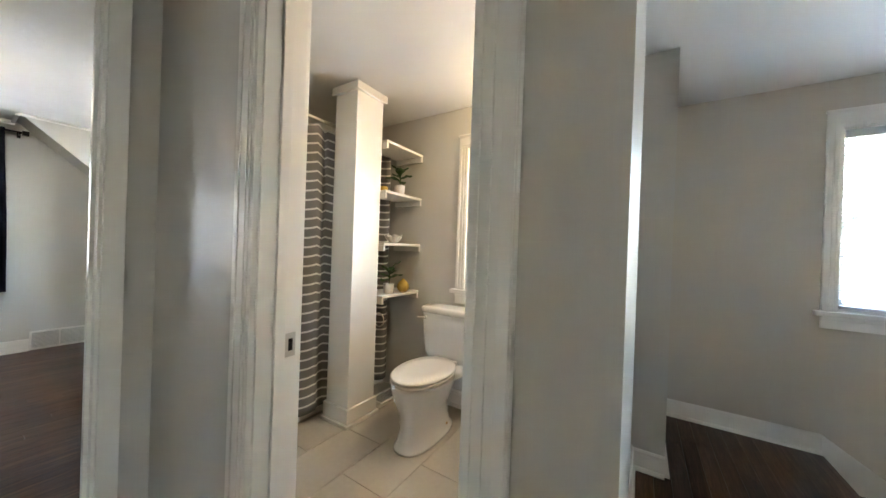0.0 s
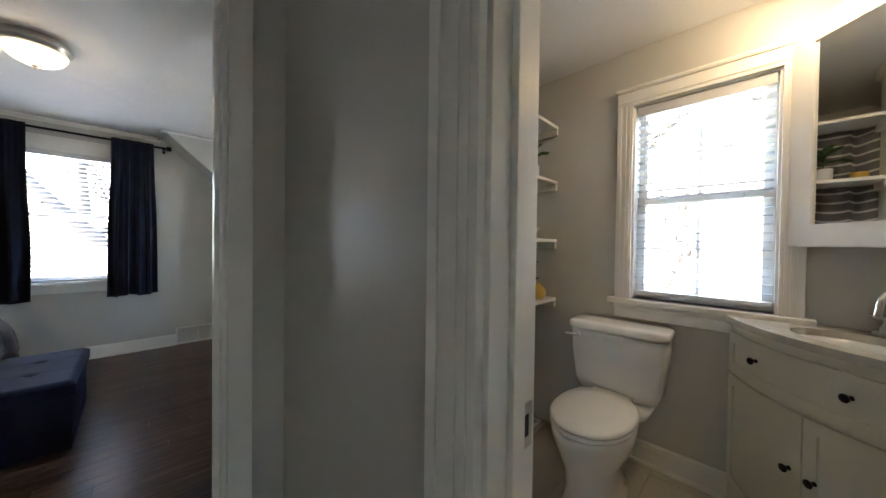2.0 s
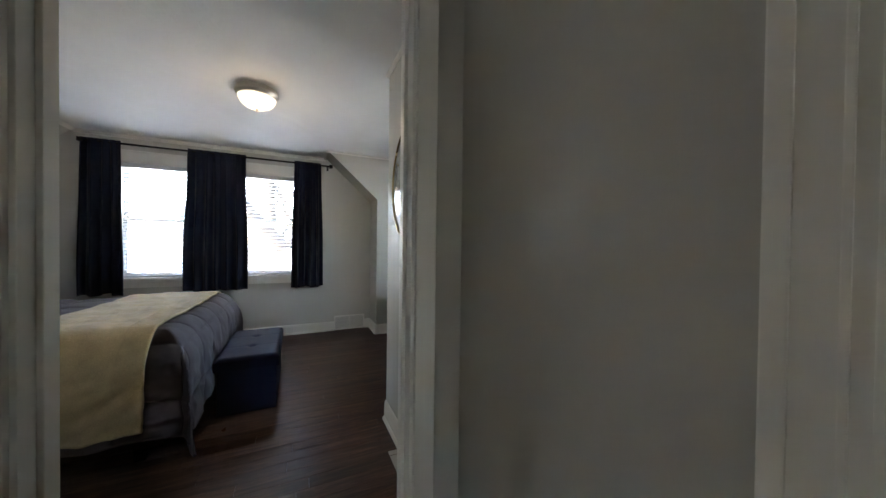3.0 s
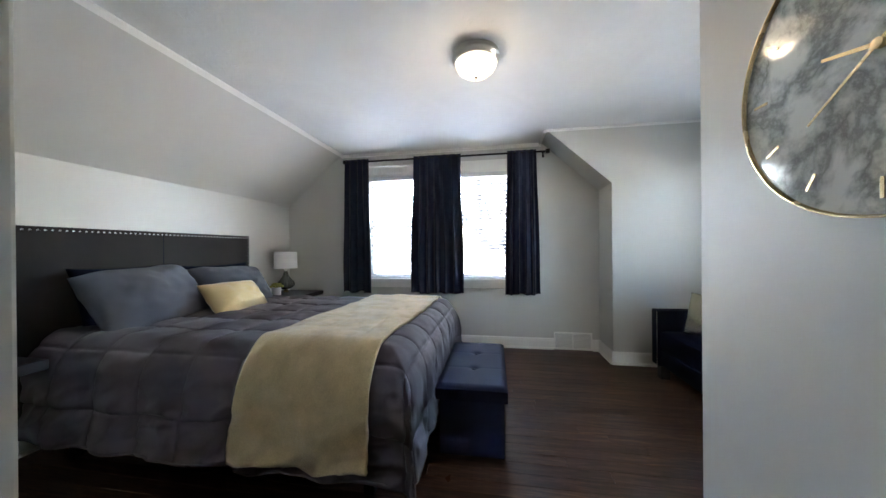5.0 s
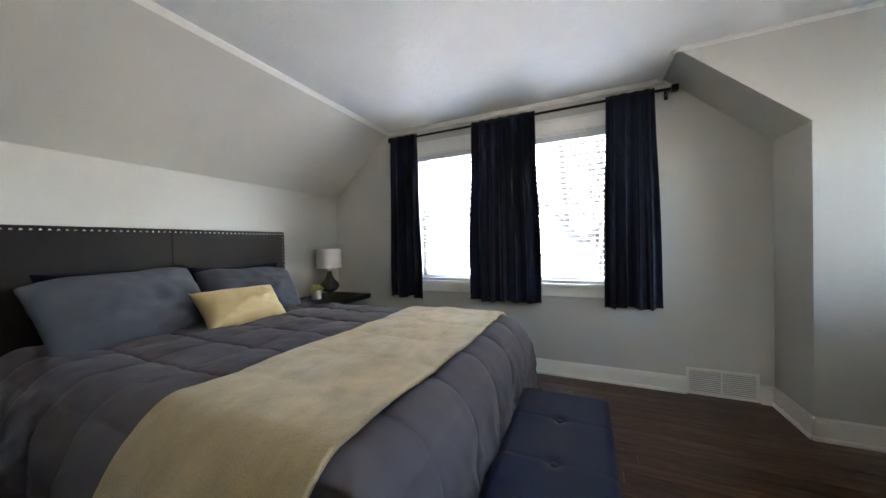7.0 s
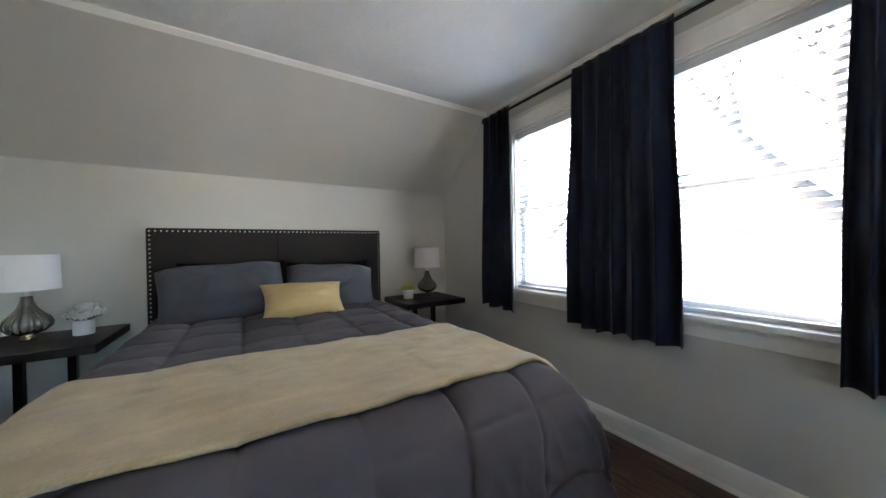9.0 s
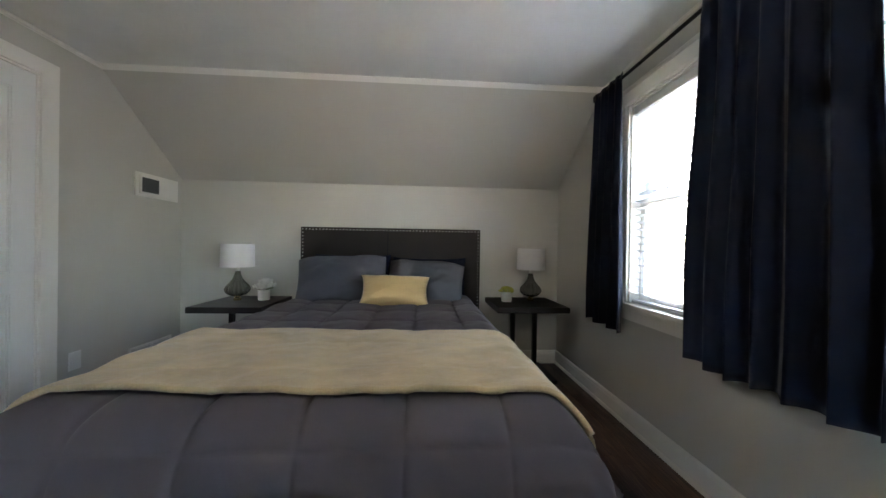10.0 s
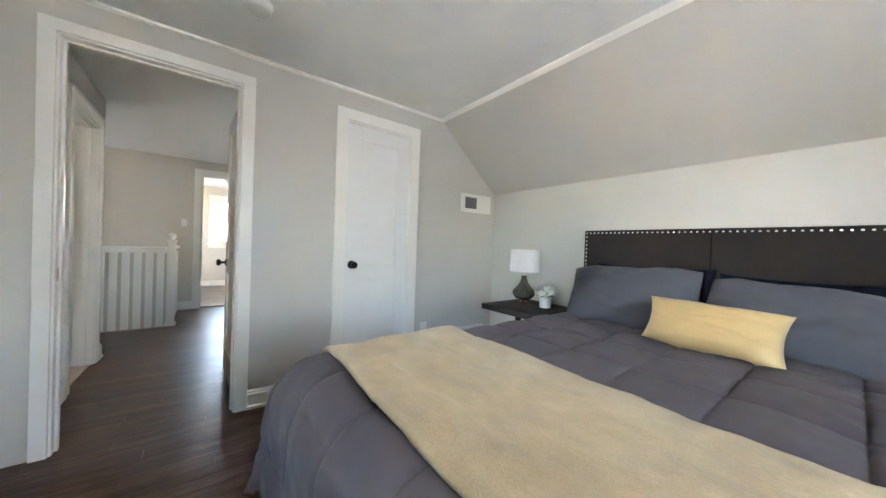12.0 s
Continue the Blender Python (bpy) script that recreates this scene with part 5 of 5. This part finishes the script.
def vanity():
    ob = thing("corner_vanity", "cream bow-front corner vanity with dark knobs", "vanity")
    pts = [tuple(bow(i / 24, -0.03)) for i in range(25)] + [(-1.598, YN - 0.003)]
    part("body", prism(bmesh.new(), pts, "z", 0.09, 0.72), CREAM, ob)
    bm = front_panel(bmesh.new(), 0.02, 0.98, 0.015, 0.09, -0.06, -0.035, 24)
    for u in (0.03, 0.5, 0.97):
        p = bow(u, -0.045)
        box(bm, p.x - 0.025, p.x + 0.025, p.y - 0.02, p.y + 0.02, 0, 0.088, 0.006)
    part("plinth", bm, CREAM, ob)
    part("face_frame", front_panel(bmesh.new(), 0.03, 0.97, 0.092, 0.851, -0.029, -0.016, 24), CREAM, ob)

    def raised(name, u0, u1, z0, z1):
        leaf = part(name, front_panel(bmesh.new(), u0, u1, z0, z1, -0.0155, -0.007), CREAM, ob)
        d = 0.045
        for p, q in ((u0, u0 + d), (u1 - d, u1)):
            part("stile", front_panel(bmesh.new(), p, q, z0, z1, -0.0068, 0.002, 3), CREAM, leaf)
        for p, q in ((z0, z0 + d), (z1 - d, z1)):
            part("rail", front_panel(bmesh.new(), u0 + d, u1 - d, p, q, -0.0068, 0.002), CREAM, leaf)
        return leaf

    def pull(parent, u, z):
        p = bow(u, 0.002)
        m = pose(p.x, p.y, z, 0, 0, 0) @ Vector((OUT.x, OUT.y, 0)).to_track_quat("Z", "Y").to_matrix().to_4x4()
        part("knob", lathe(bmesh.new(), [(0.008, 0), (0.006, 0.008), (0.007, 0.014), (0.013, 0.019), (0.014, 0.024), (0.009, 0.029), (0, 0.03)], 16, m), BRONZE, parent, "dark bronze knob", smooth=True)

    drawer = raised("drawer", 0.05, 0.95, 0.638, 0.815)
    pull(drawer, 0.28, 0.745)
    pull(drawer, 0.64, 0.745)
    for u0, u1, k in ((0.05, 0.497, 0.455), (0.503, 0.95, 0.545)):
        door = raised("door", u0, u1, 0.125, 0.624)
        pull(door, k, 0.42)
    c = Vector((-1.845, 2.08, 0))
    m = pose(c.x, c.y, 0, 0, 0, -45)
    pts = [bow(i / 32, 0.018) for i in range(33)] + [Vector((-1.5975, YN - 0.0025))]
    bm = bmesh.new()
    outer = [bm.verts.new((p.x, p.y, 0.885)) for p in pts]
    inner = [bm.verts.new(m @ Vector((0.185 * math.cos(i * math.tau / 40), 0.135 * math.sin(i * math.tau / 40), 0.885))) for i in range(40)]
    rim = [bm.edges.new((loop[i], loop[(i + 1) % len(loop)])) for loop in (outer, inner) for i in range(len(loop))]
    bmesh.ops.triangle_fill(bm, edges=rim, use_beauty=True)
    low = bmesh.ops.extrude_face_region(bm, geom=bm.faces[:])["geom"]
    bmesh.ops.translate(bm, vec=(0, 0, -0.028), verts=[g for g in low if isinstance(g, bmesh.types.BMVert)])
    bmesh.ops.recalc_face_normals(bm, faces=bm.faces[:])
    part("countertop", bm, MARBLETOP, ob, "veined cream marble top")
    bm = bmesh.new()
    prof = [(1.06, 0.856), (1.0, 0.855), (0.96, 0.82), (0.85, 0.785), (0.6, 0.76), (0.25, 0.75), (0.08, 0.748)]
    rings = [[bm.verts.new(m @ Vector((0.185 * r * math.cos(i * math.tau / 40), 0.135 * r * math.sin(i * math.tau / 40), z))) for i in range(40)] for r, z in prof]
    for p, q in zip(rings, rings[1:]):
        for i in range(40):
            bm.faces.new((p[i], p[(i + 1) % 40], q[(i + 1) % 40], q[i]))
    bm.faces.new(rings[-1])
    part("basin", bm, CERAMIC, ob, "white oval sunk basin", smooth="all")
    return ob


vanity()


def faucet():
    m = pose(-1.725, 2.205, 0.885, 0, 0, -45)
    ob = thing("faucet", "brushed nickel gooseneck faucet on the vanity", "faucet", m)
    part("base_plate", box(bmesh.new(), -0.085, 0.085, -0.026, 0.026, 0.0005, 0.018, 0.007), CHROME, ob, smooth=True)
    pts = [(0, 0, 0.018), (0, 0, 0.11)] + [(0, -0.055 + 0.055 * math.cos(a), 0.11 + 0.06 * math.sin(a)) for a in [k * math.pi / 10 for k in range(1, 10)]] + [(0, -0.113, 0.10), (0, -0.116, 0.085)]
    bm = tube(bmesh.new(), pts, 0.0115, 16)
    lathe(bm, [(0.021, 0.018), (0.018, 0.035), (0.013, 0.06), (0.0125, 0.07), (0.009, 0.07)], 20)
    part("spout", bm, CHROME, ob, smooth=True)
    for x in (-0.058, 0.058):
        bm = lathe(bmesh.new(), [(0.021, 0.018), (0.019, 0.03), (0.011, 0.05), (0.012, 0.06), (0.008, 0.066), (0, 0.067)], 18, Matrix.Translation((x, 0, 0)))
        tube(bm, [(x, 0, 0.057), (x + math.copysign(0.05, x), 0.0, 0.066)], 0.0055, 8)
        part("handle", bm, CHROME, ob, smooth=True)
    return ob


faucet()


def mirror_cabinet():
    a, b = Vector((-2.0, YN - 0.003)), Vector((-1.599, 1.936))
    ob = thing("corner_cabinet", "white corner medicine cabinet with a mirror door", "cabinet")
    z0, z1 = 1.205, 2.115
    part("body", prism(bmesh.new(), [tuple(a), tuple(b), (-1.5985, YN - 0.0025)], "z", z0, z1), TRIM, ob)
    d = (b - a).normalized()
    n = Vector((-0.7071, -0.7071))

    def slab(u0, u1, p0, p1, lo, hi):
        q = [a + d * u0 + n * p0, a + d * u1 + n * p0, a + d * u1 + n * p1, a + d * u0 + n * p1]
        return prism(bmesh.new(), [tuple(v) for v in q], "z", lo, hi)

    L = (b - a).length
    s = 0.085
    door = part("door", slab(0.004, L - 0.03, 0.0005, 0.006, z0 + 0.004, z1 - 0.004), TRIM, ob)
    for u0, u1, lo, hi in ((0.004, s, z0 + 0.004, z1 - 0.004), (L - 0.03 - s, L - 0.03, z0 + 0.004, z1 - 0.004), (s, L - 0.03 - s, z0 + 0.004, z0 + 0.09), (s, L - 0.03 - s, z1 - 0.09, z1 - 0.004)):
        part("door_rail", slab(u0, u1, 0.0062, 0.02, lo, hi), TRIM, door)
    part("mirror", slab(s, L - 0.03 - s, 0.0062, 0.010, z0 + 0.09, z1 - 0.09), MIRROR, door, "mirror glass")
    return ob


mirror_cabinet()


def fig_plant(x, y, z, seed):
    ob = thing("potted_plant", "small fiddle-leaf plant in a white pot on the shelf", "plant", pose(x, y, z), group="plants on the shelves")
    part("pot", lathe(bmesh.new(), [(0, 0), (0.036, 0), (0.039, 0.004), (0.041, 0.075), (0.037, 0.077), (0.036, 0.065), (0, 0.065)], 28), WHITEPOT, ob, "white pot", smooth=True)
    rnd = random.Random(seed)
    part("stem", tube(bmesh.new(), [(0, 0, 0.06), (0.004, 0.003, 0.11), (0, 0.006, 0.17)], 0.004, 8), STEM, ob)
    for k in range(7):
        a, up = k * 2.4 + seed, 0.35 + 0.13 * k + rnd.uniform(-0.1, 0.1)
        ln, wd, base = rnd.uniform(0.10, 0.14), rnd.uniform(0.028, 0.036), 0.095 + 0.012 * k

        def f(u, v, a=a, up=up, ln=ln, wd=wd, base=base):
            w = wd * math.sin(math.pi * min(1, u * 0.95 + 0.03)) ** 0.75 * (0.75 + 0.45 * u)
            r = ln * u
            h = base + ln * (math.sin(up) * u - 0.35 * u * u) + 0.010 * (2 * v - 1) ** 2 + 0.003 * math.sin(u * 14)
            side = (2 * v - 1) * w
            return Vector((r * math.cos(a) * math.cos(up * 0.8) - side * math.sin(a), r * math.sin(a) * math.cos(up * 0.8) + side * math.cos(a), h))

        part("leaf", sheet(bmesh.new(), 10, 6, f), LEAF, ob, smooth="all", solid=0.0012)
    return ob


fig_plant(-3.12, 2.14, SHELVES[1], 2)
fig_plant(-3.12, 2.05, SHELVES[3], 5)
ob = thing("candle", "short mustard yellow candle on the shelf", "candle", pose(-3.16, 1.995, SHELVES[1]))
part("wax", lathe(bmesh.new(), [(0, 0), (0.034, 0), (0.036, 0.003), (0.036, 0.042), (0.033, 0.045), (0.02, 0.042), (0, 0.041)], 28), YELLOWC, ob, smooth=True)
ob = thing("bud_vase", "round mustard yellow ribbed vase on the shelf", "vase", pose(-3.10, 2.20, SHELVES[3]))
part("body", lathe(bmesh.new(), [(0, 0), (0.028, 0), (0.042, 0.014), (0.05, 0.036), (0.046, 0.06), (0.03, 0.082), (0.014, 0.095), (0.012, 0.104), (0.009, 0.104), (0.008, 0.09), (0, 0.08)], 32), YELLOWC, ob, smooth=True)
bm = bmesh.new()
sheet(bm, 40, 16, lambda u, v: Vector(((0.02 + 0.05 * v * (1 + 0.25 * math.sin(7 * u * math.tau))) * math.cos(u * math.tau), (0.016 + 0.036 * v * (1 + 0.25 * math.sin(7 * u * math.tau + 1))) * math.sin(u * math.tau), 0.004 + 0.055 * v ** 1.4 + 0.010 * v * math.sin(5 * u * math.tau))))
ob = mesh_ob("seashell", bm, WHITEPOT, smooth="all", solid=0.004)
ob.matrix_basis = pose(-3.13, 2.10, SHELVES[2])
tagged(ob, "white fluted seashell dish on the shelf", "ornament")
ob = thing("paper_holder", "white ring paper holder on the column", "paper holder", pose(-3.13, 1.915, 0.66))
bm = tube(bmesh.new(), [(0.05 * math.sin(k * math.tau / 16), 0.05, 0.05 * math.cos(k * math.tau / 16)) for k in range(17)], 0.004, 8)
part("ring", bm, CHROME, ob, smooth=True)
bm = tube(bmesh.new(), [(0, 0, 0.05), (0, 0.052, 0.05)], 0.005, 8)
part("arm", bm, CHROME, ob, smooth=True)
ob = register(Matrix(), 0.14, 0.30, 1, 14, "white floor register beside the toilet")
ob.matrix_basis = Matrix(((1, 0, 0, -3.26), (0, 0, -1, 2.31), (0, 1, 0, 0.001), (0, 0, 0, 1)))

# ---- hall, stairs and far room ----
bm = box(bmesh.new(), 0.77, 3.55, -2.3, 1.5, -0.1, 0.004)
structure("floor_far", bm, CARPET, "grey carpet in the room across the hall", "floor")


def railing():
    ob = thing("stair_railing", "white painted stair railing with flat slats", "railing", kind="structure")
    x = -0.426
    part("handrail", box(bmesh.new(), x - 0.03, x + 0.03, 0.30, 2.28, 0.965, 1.0, 0.008), TRIM, ob)
    part("rail", box(bmesh.new(), x - 0.018, x + 0.018, 0.30, 2.28, 0.925, 0.964, 0.003), TRIM, ob)
    me = None
    for k in range(19):
        if me is None:
            s = part("slat", box(bmesh.new(), -0.01, 0.01, -0.034, 0.034, 0.0, 0.924, 0.003), TRIM, ob)
            me = s.data
        else:
            s = new("slat", me)
            s.parent = ob
        s.location = (x, 0.36 + k * 0.104, 0)
    for y in (0.255, 2.30):
        bm = box(bmesh.new(), x - 0.042, x + 0.042, y - 0.042, y + 0.042, 0.0, 1.08, 0.005)
        box(bm, x - 0.056, x + 0.056, y - 0.056, y + 0.056, 0.0, 0.035, 0.008)
        box(bm, x - 0.05, x + 0.05, y - 0.05, y + 0.05, 1.075, 1.095, 0.006)
        lathe(bm, [(0.02, 1.095), (0.022, 1.10), (0.04, 1.118), (0.045, 1.14), (0.04, 1.16), (0.022, 1.178), (0, 1.183)], 24, Matrix.Translation((x, y, 0)))
        part("newel_post", bm, TRIM, ob, smooth=True)
    part("handrail", box(bmesh.new(), x + 0.045, 0.64, 0.23, 0.28, 0.965, 1.0, 0.008), TRIM, ob)
    for k in range(9):
        s = new("slat", me)
        s.parent = ob
        s.matrix_basis = pose(x + 0.11 + k * 0.106, 0.255, 0, 0, 0, 90)
    return ob


railing()
ob = thing("staircase", "dark wooden stairs going down from the landing", "stairs", kind="structure")
for k in range(5):
    x = -0.48 + k * 0.25
    z = -0.18 * (k + 1)
    part("tread", box(bmesh.new(), x - 0.02 + 0.0, min(x + 0.25, 0.649), 2.34, 3.164, z - 0.03, z, 0.006), PLANK, ob)
    part("riser", box(bmesh.new(), x - 0.002, x + 0.012, 2.34, 3.164, z + 0.001, z + 0.149, 0.001), TRIM, ob)
part("nosing", box(bmesh.new(), -0.505, -0.47, 2.34, 3.164, -0.03, 0.001, 0.006), PLANK, ob)
bm = box(bmesh.new(), -0.6, 0.77, 0.2, 3.2, -2.72, -2.62)
structure("floor_lower", bm, PLANK, "dark wooden floor at the bottom of the stairwell", "floor")

# ---- outdoors ----
GRASS = surface("dry pale lawn", (0.26, 0.25, 0.20), 0.95, vary=0.25, big=0.4, small=6, bump=0.3)
SIDING = surface("pale siding", (0.4, 0.4, 0.39), 0.6, vary=0.06, big=0.6, small=8)
SHINGLE = surface("grey roof shingle", (0.06, 0.058, 0.056), 0.9, vary=0.25, big=1.2, small=12)
BARK = surface("grey bark", (0.03, 0.026, 0.022), 0.9, vary=0.3, big=4, small=25)
PAVE = surface("pale pavement", (0.30, 0.295, 0.28), 0.9, vary=0.15, big=0.6, small=12)
bm = sheet(bmesh.new(), 40, 40, lambda u, v: Vector(((u - 0.5) * 3000, (v - 0.5) * 3000, -3.3)))
structure("ground", bm, GRASS, "pale dry lawn around the house", "ground")
bm = box(bmesh.new(), -17.5, -12.0, -150, 150, -3.4, -3.26)
structure("road", bm, PAVE, "pale street in front of the house", "road")
bm = box(bmesh.new(), -7.3, 4.1, -3.1, 3.7, -3.35, -2.75)
structure("foundation", bm, PAVE, "pale wall of the lower storey", "wall")


def house(x, y, w, d, h, turn, label):
    ob = thing("house", label, "house", pose(x, y, -3.3, 0, 0, turn), group="houses across the street")
    part("wall", prism(bmesh.new(), [(-w / 2, 0), (w / 2, 0), (w / 2, h), (0, h + w * 0.42), (-w / 2, h)], "y", -d / 2, d / 2), SIDING, ob)
    for s in (-1, 1):
        bm = prism(bmesh.new(), [(0, h + w * 0.42 + 0.05), (s * (w / 2 + 0.4), h - 0.3), (s * (w / 2 + 0.4), h - 0.12), (0, h + w * 0.42 + 0.25)], "y", -d / 2 - 0.4, d / 2 + 0.4)
        roof = part("roof", bm, SHINGLE, ob)
    for zz in (0.9, 3.5):
        for k in (-0.28, 0.0, 0.28):
            win = part("window", box(bmesh.new(), k * w - 0.55, k * w + 0.55, -d / 2 - 0.06, -d / 2 + 0.02, zz, zz + 1.5, 0.02), TRIM, ob)
            part("pane", box(bmesh.new(), k * w - 0.45, k * w + 0.45, -d / 2 - 0.075, -d / 2 - 0.062, zz + 0.1, zz + 1.4), GLASS, win)
    return ob


house(-30, 4.0, 9, 10, 5.2, -90, "pale sided two-storey house across the street")
house(-31, -11, 10, 11, 5.2, -90, "pale sided gabled house on the street")
house(-3, 17, 10, 9, 5.0, 0, "pale sided house behind the bathroom window")


def bare_tree(x, y, seed, height, limbs=()):
    ob = thing("tree", "bare leafless tree in front of the house", "tree", pose(x, y, -3.3), group="bare street trees")
    rnd = random.Random(seed)
    trunk, twigs = bmesh.new(), bmesh.new()

    def branch(bm, p, d, ln, r, level):
        pts, q = [p], p
        for k in range(4):
            d = (d + Vector((rnd.uniform(-0.18, 0.18), rnd.uniform(-0.18, 0.18), 0.06))).normalized()
            q = q + d * ln / 4
            pts.append(q)
        for a, b, ra, rb in zip(pts, pts[1:], (1, 0.85, 0.7, 0.58), (0.85, 0.7, 0.58, 0.45)):
            z = (b - a).normalized().to_track_quat("Z", "Y").to_matrix()
            s = 8 if level == 0 else 5
            lo = [bm.verts.new(a + z @ Vector((r * ra * math.cos(i * math.tau / s), r * ra * math.sin(i * math.tau / s), 0))) for i in range(s)]
            hi = [bm.verts.new(b + z @ Vector((r * rb * math.cos(i * math.tau / s), r * rb * math.sin(i * math.tau / s), 0))) for i in range(s)]
            for i in range(s):
                bm.faces.new((lo[i], lo[(i + 1) % s], hi[(i + 1) % s], hi[i]))
        if level < 4:
            for k in range(4 if level else 6):
                c = pts[rnd.choice((2, 3, 4))] if level else pts[2 + k % 3]
                side = Vector((rnd.uniform(-1, 1), rnd.uniform(-1, 1), rnd.uniform(0.1, 0.8))).normalized()
                branch(twigs if level >= 0 else bm, c, (d * 0.6 + side).normalized(), ln * rnd.uniform(0.55, 0.75), r * 0.45, level + 1)

    branch(trunk, Vector((0, 0, 0)), Vector((0, 0, 1)), height * 0.5, height * 0.022, 0)
    for (px, py, pz), d, ln, r in limbs:
        branch(trunk, Vector((px, py, pz)), Vector(d).normalized(), ln, r, 2)
    part("trunk", trunk, BARK, ob, smooth="all")
    part("crown", twigs, BARK, ob, "bare twigs", smooth="all")
    return ob


bare_tree(-15.0, 1.6, 3, 10)
bare_tree(-12.65, -0.1, 8, 11, [((0, 0, 4.3), (0, -0.62, 0.78), 5.2, 0.21), ((0, -0.3, 4.9), (0.1, -0.12, 1.0), 4.0, 0.13), ((0, 0.1, 4.4), (-0.2, 0.75, 0.7), 4.0, 0.15)])
bare_tree(-4.5, 11.5, 5, 9)

# ---- floor boards and tiles, piece by piece ----


def piece_mesh(name, chamfer_x, chamfer_y):
    """A unit board: top at z = 0, sides eased."""
    me = bpy.data.meshes.new(name)
    a, b = 0.5 - chamfer_x, 0.5 - chamfer_y
    vs = [(-0.5, -0.5, -1), (0.5, -0.5, -1), (0.5, 0.5, -1), (-0.5, 0.5, -1), (-0.5, -0.5, -0.12), (0.5, -0.5, -0.12), (0.5, 0.5, -0.12), (-0.5, 0.5, -0.12), (-a, -b, 0), (a, -b, 0), (a, b, 0), (-a, b, 0)]
    fs = [(8, 9, 10, 11)]
    for lo, hi in ((0, 4), (4, 8)):
        fs += [(lo + i, lo + (i + 1) % 4, hi + (i + 1) % 4, hi + i) for i in range(4)]
    me.from_pydata(vs, [], fs)
    return me


BOARD = piece_mesh("floor_board", 0.008, 0.0006)
BOARD.materials.append(PLANK)
WIDE = 0.0825
AREAS = [(XW, XE, YS, YC), (XD, XC, YC, YN), (XW, XD, YC, YD), (XC, XE, YC, YB), (XE, -0.5, -1.08, YC), (-1.49, -0.5, YC, 3.19), (-0.5, 0.71, -1.08, 0.25)]
rnd = random.Random(11)
x = XW
while x < 0.71:
    xc = x + WIDE / 2
    spans = sorted([(y0, y1) for x0, x1, y0, y1 in AREAS if x0 <= xc <= x1])
    runs = []
    for y0, y1 in spans:
        if runs and y0 - runs[-1][1] < 0.001:
            runs[-1][1] = y1
        else:
            runs.append([y0, y1])
    for y0, y1 in runs:
        y = y0
        first = rnd.uniform(0.4, 1.9)
        while y < y1 - 0.001:
            ln = min(first if y == y0 else rnd.uniform(0.9, 2.4), y1 - y)
            if y1 - y - ln < 0.3:
                ln = y1 - y
            o = new("floor_board", BOARD)
            o.parent = floor
            o.matrix_basis = Matrix.Translation((xc, y + ln / 2, rnd.uniform(-0.0004, 0.0))) @ Matrix.Diagonal((WIDE - 0.0006, ln - 0.0006, 0.0118, 1))
            y += ln
    x += WIDE

TILEM = piece_mesh("floor_tile", 0.004, 0.002)
TILEM.materials.append(TILE)
TW, TL = 0.305, 0.61
for i in range(-6, 5):
    for j in range(-4, 4):
        x0 = -2.48 + i * TW
        y0 = 1.655 + j * TL + (-0.295 if i % 2 else 0.0)
        a, b, c, d = max(x0, -4.045), min(x0 + TW, -1.597), max(y0, YC + 0.02), min(y0 + TL, YN - 0.001)
        if b - a < 0.02 or d - c < 0.02:
            continue
        o = new("floor_tile", TILEM)
        o.parent = bath_floor
        o.matrix_basis = Matrix.Translation(((a + b) / 2, (c + d) / 2, 0)) @ Matrix.Diagonal((b - a - 0.003, d - c - 0.003, 0.0079, 1))
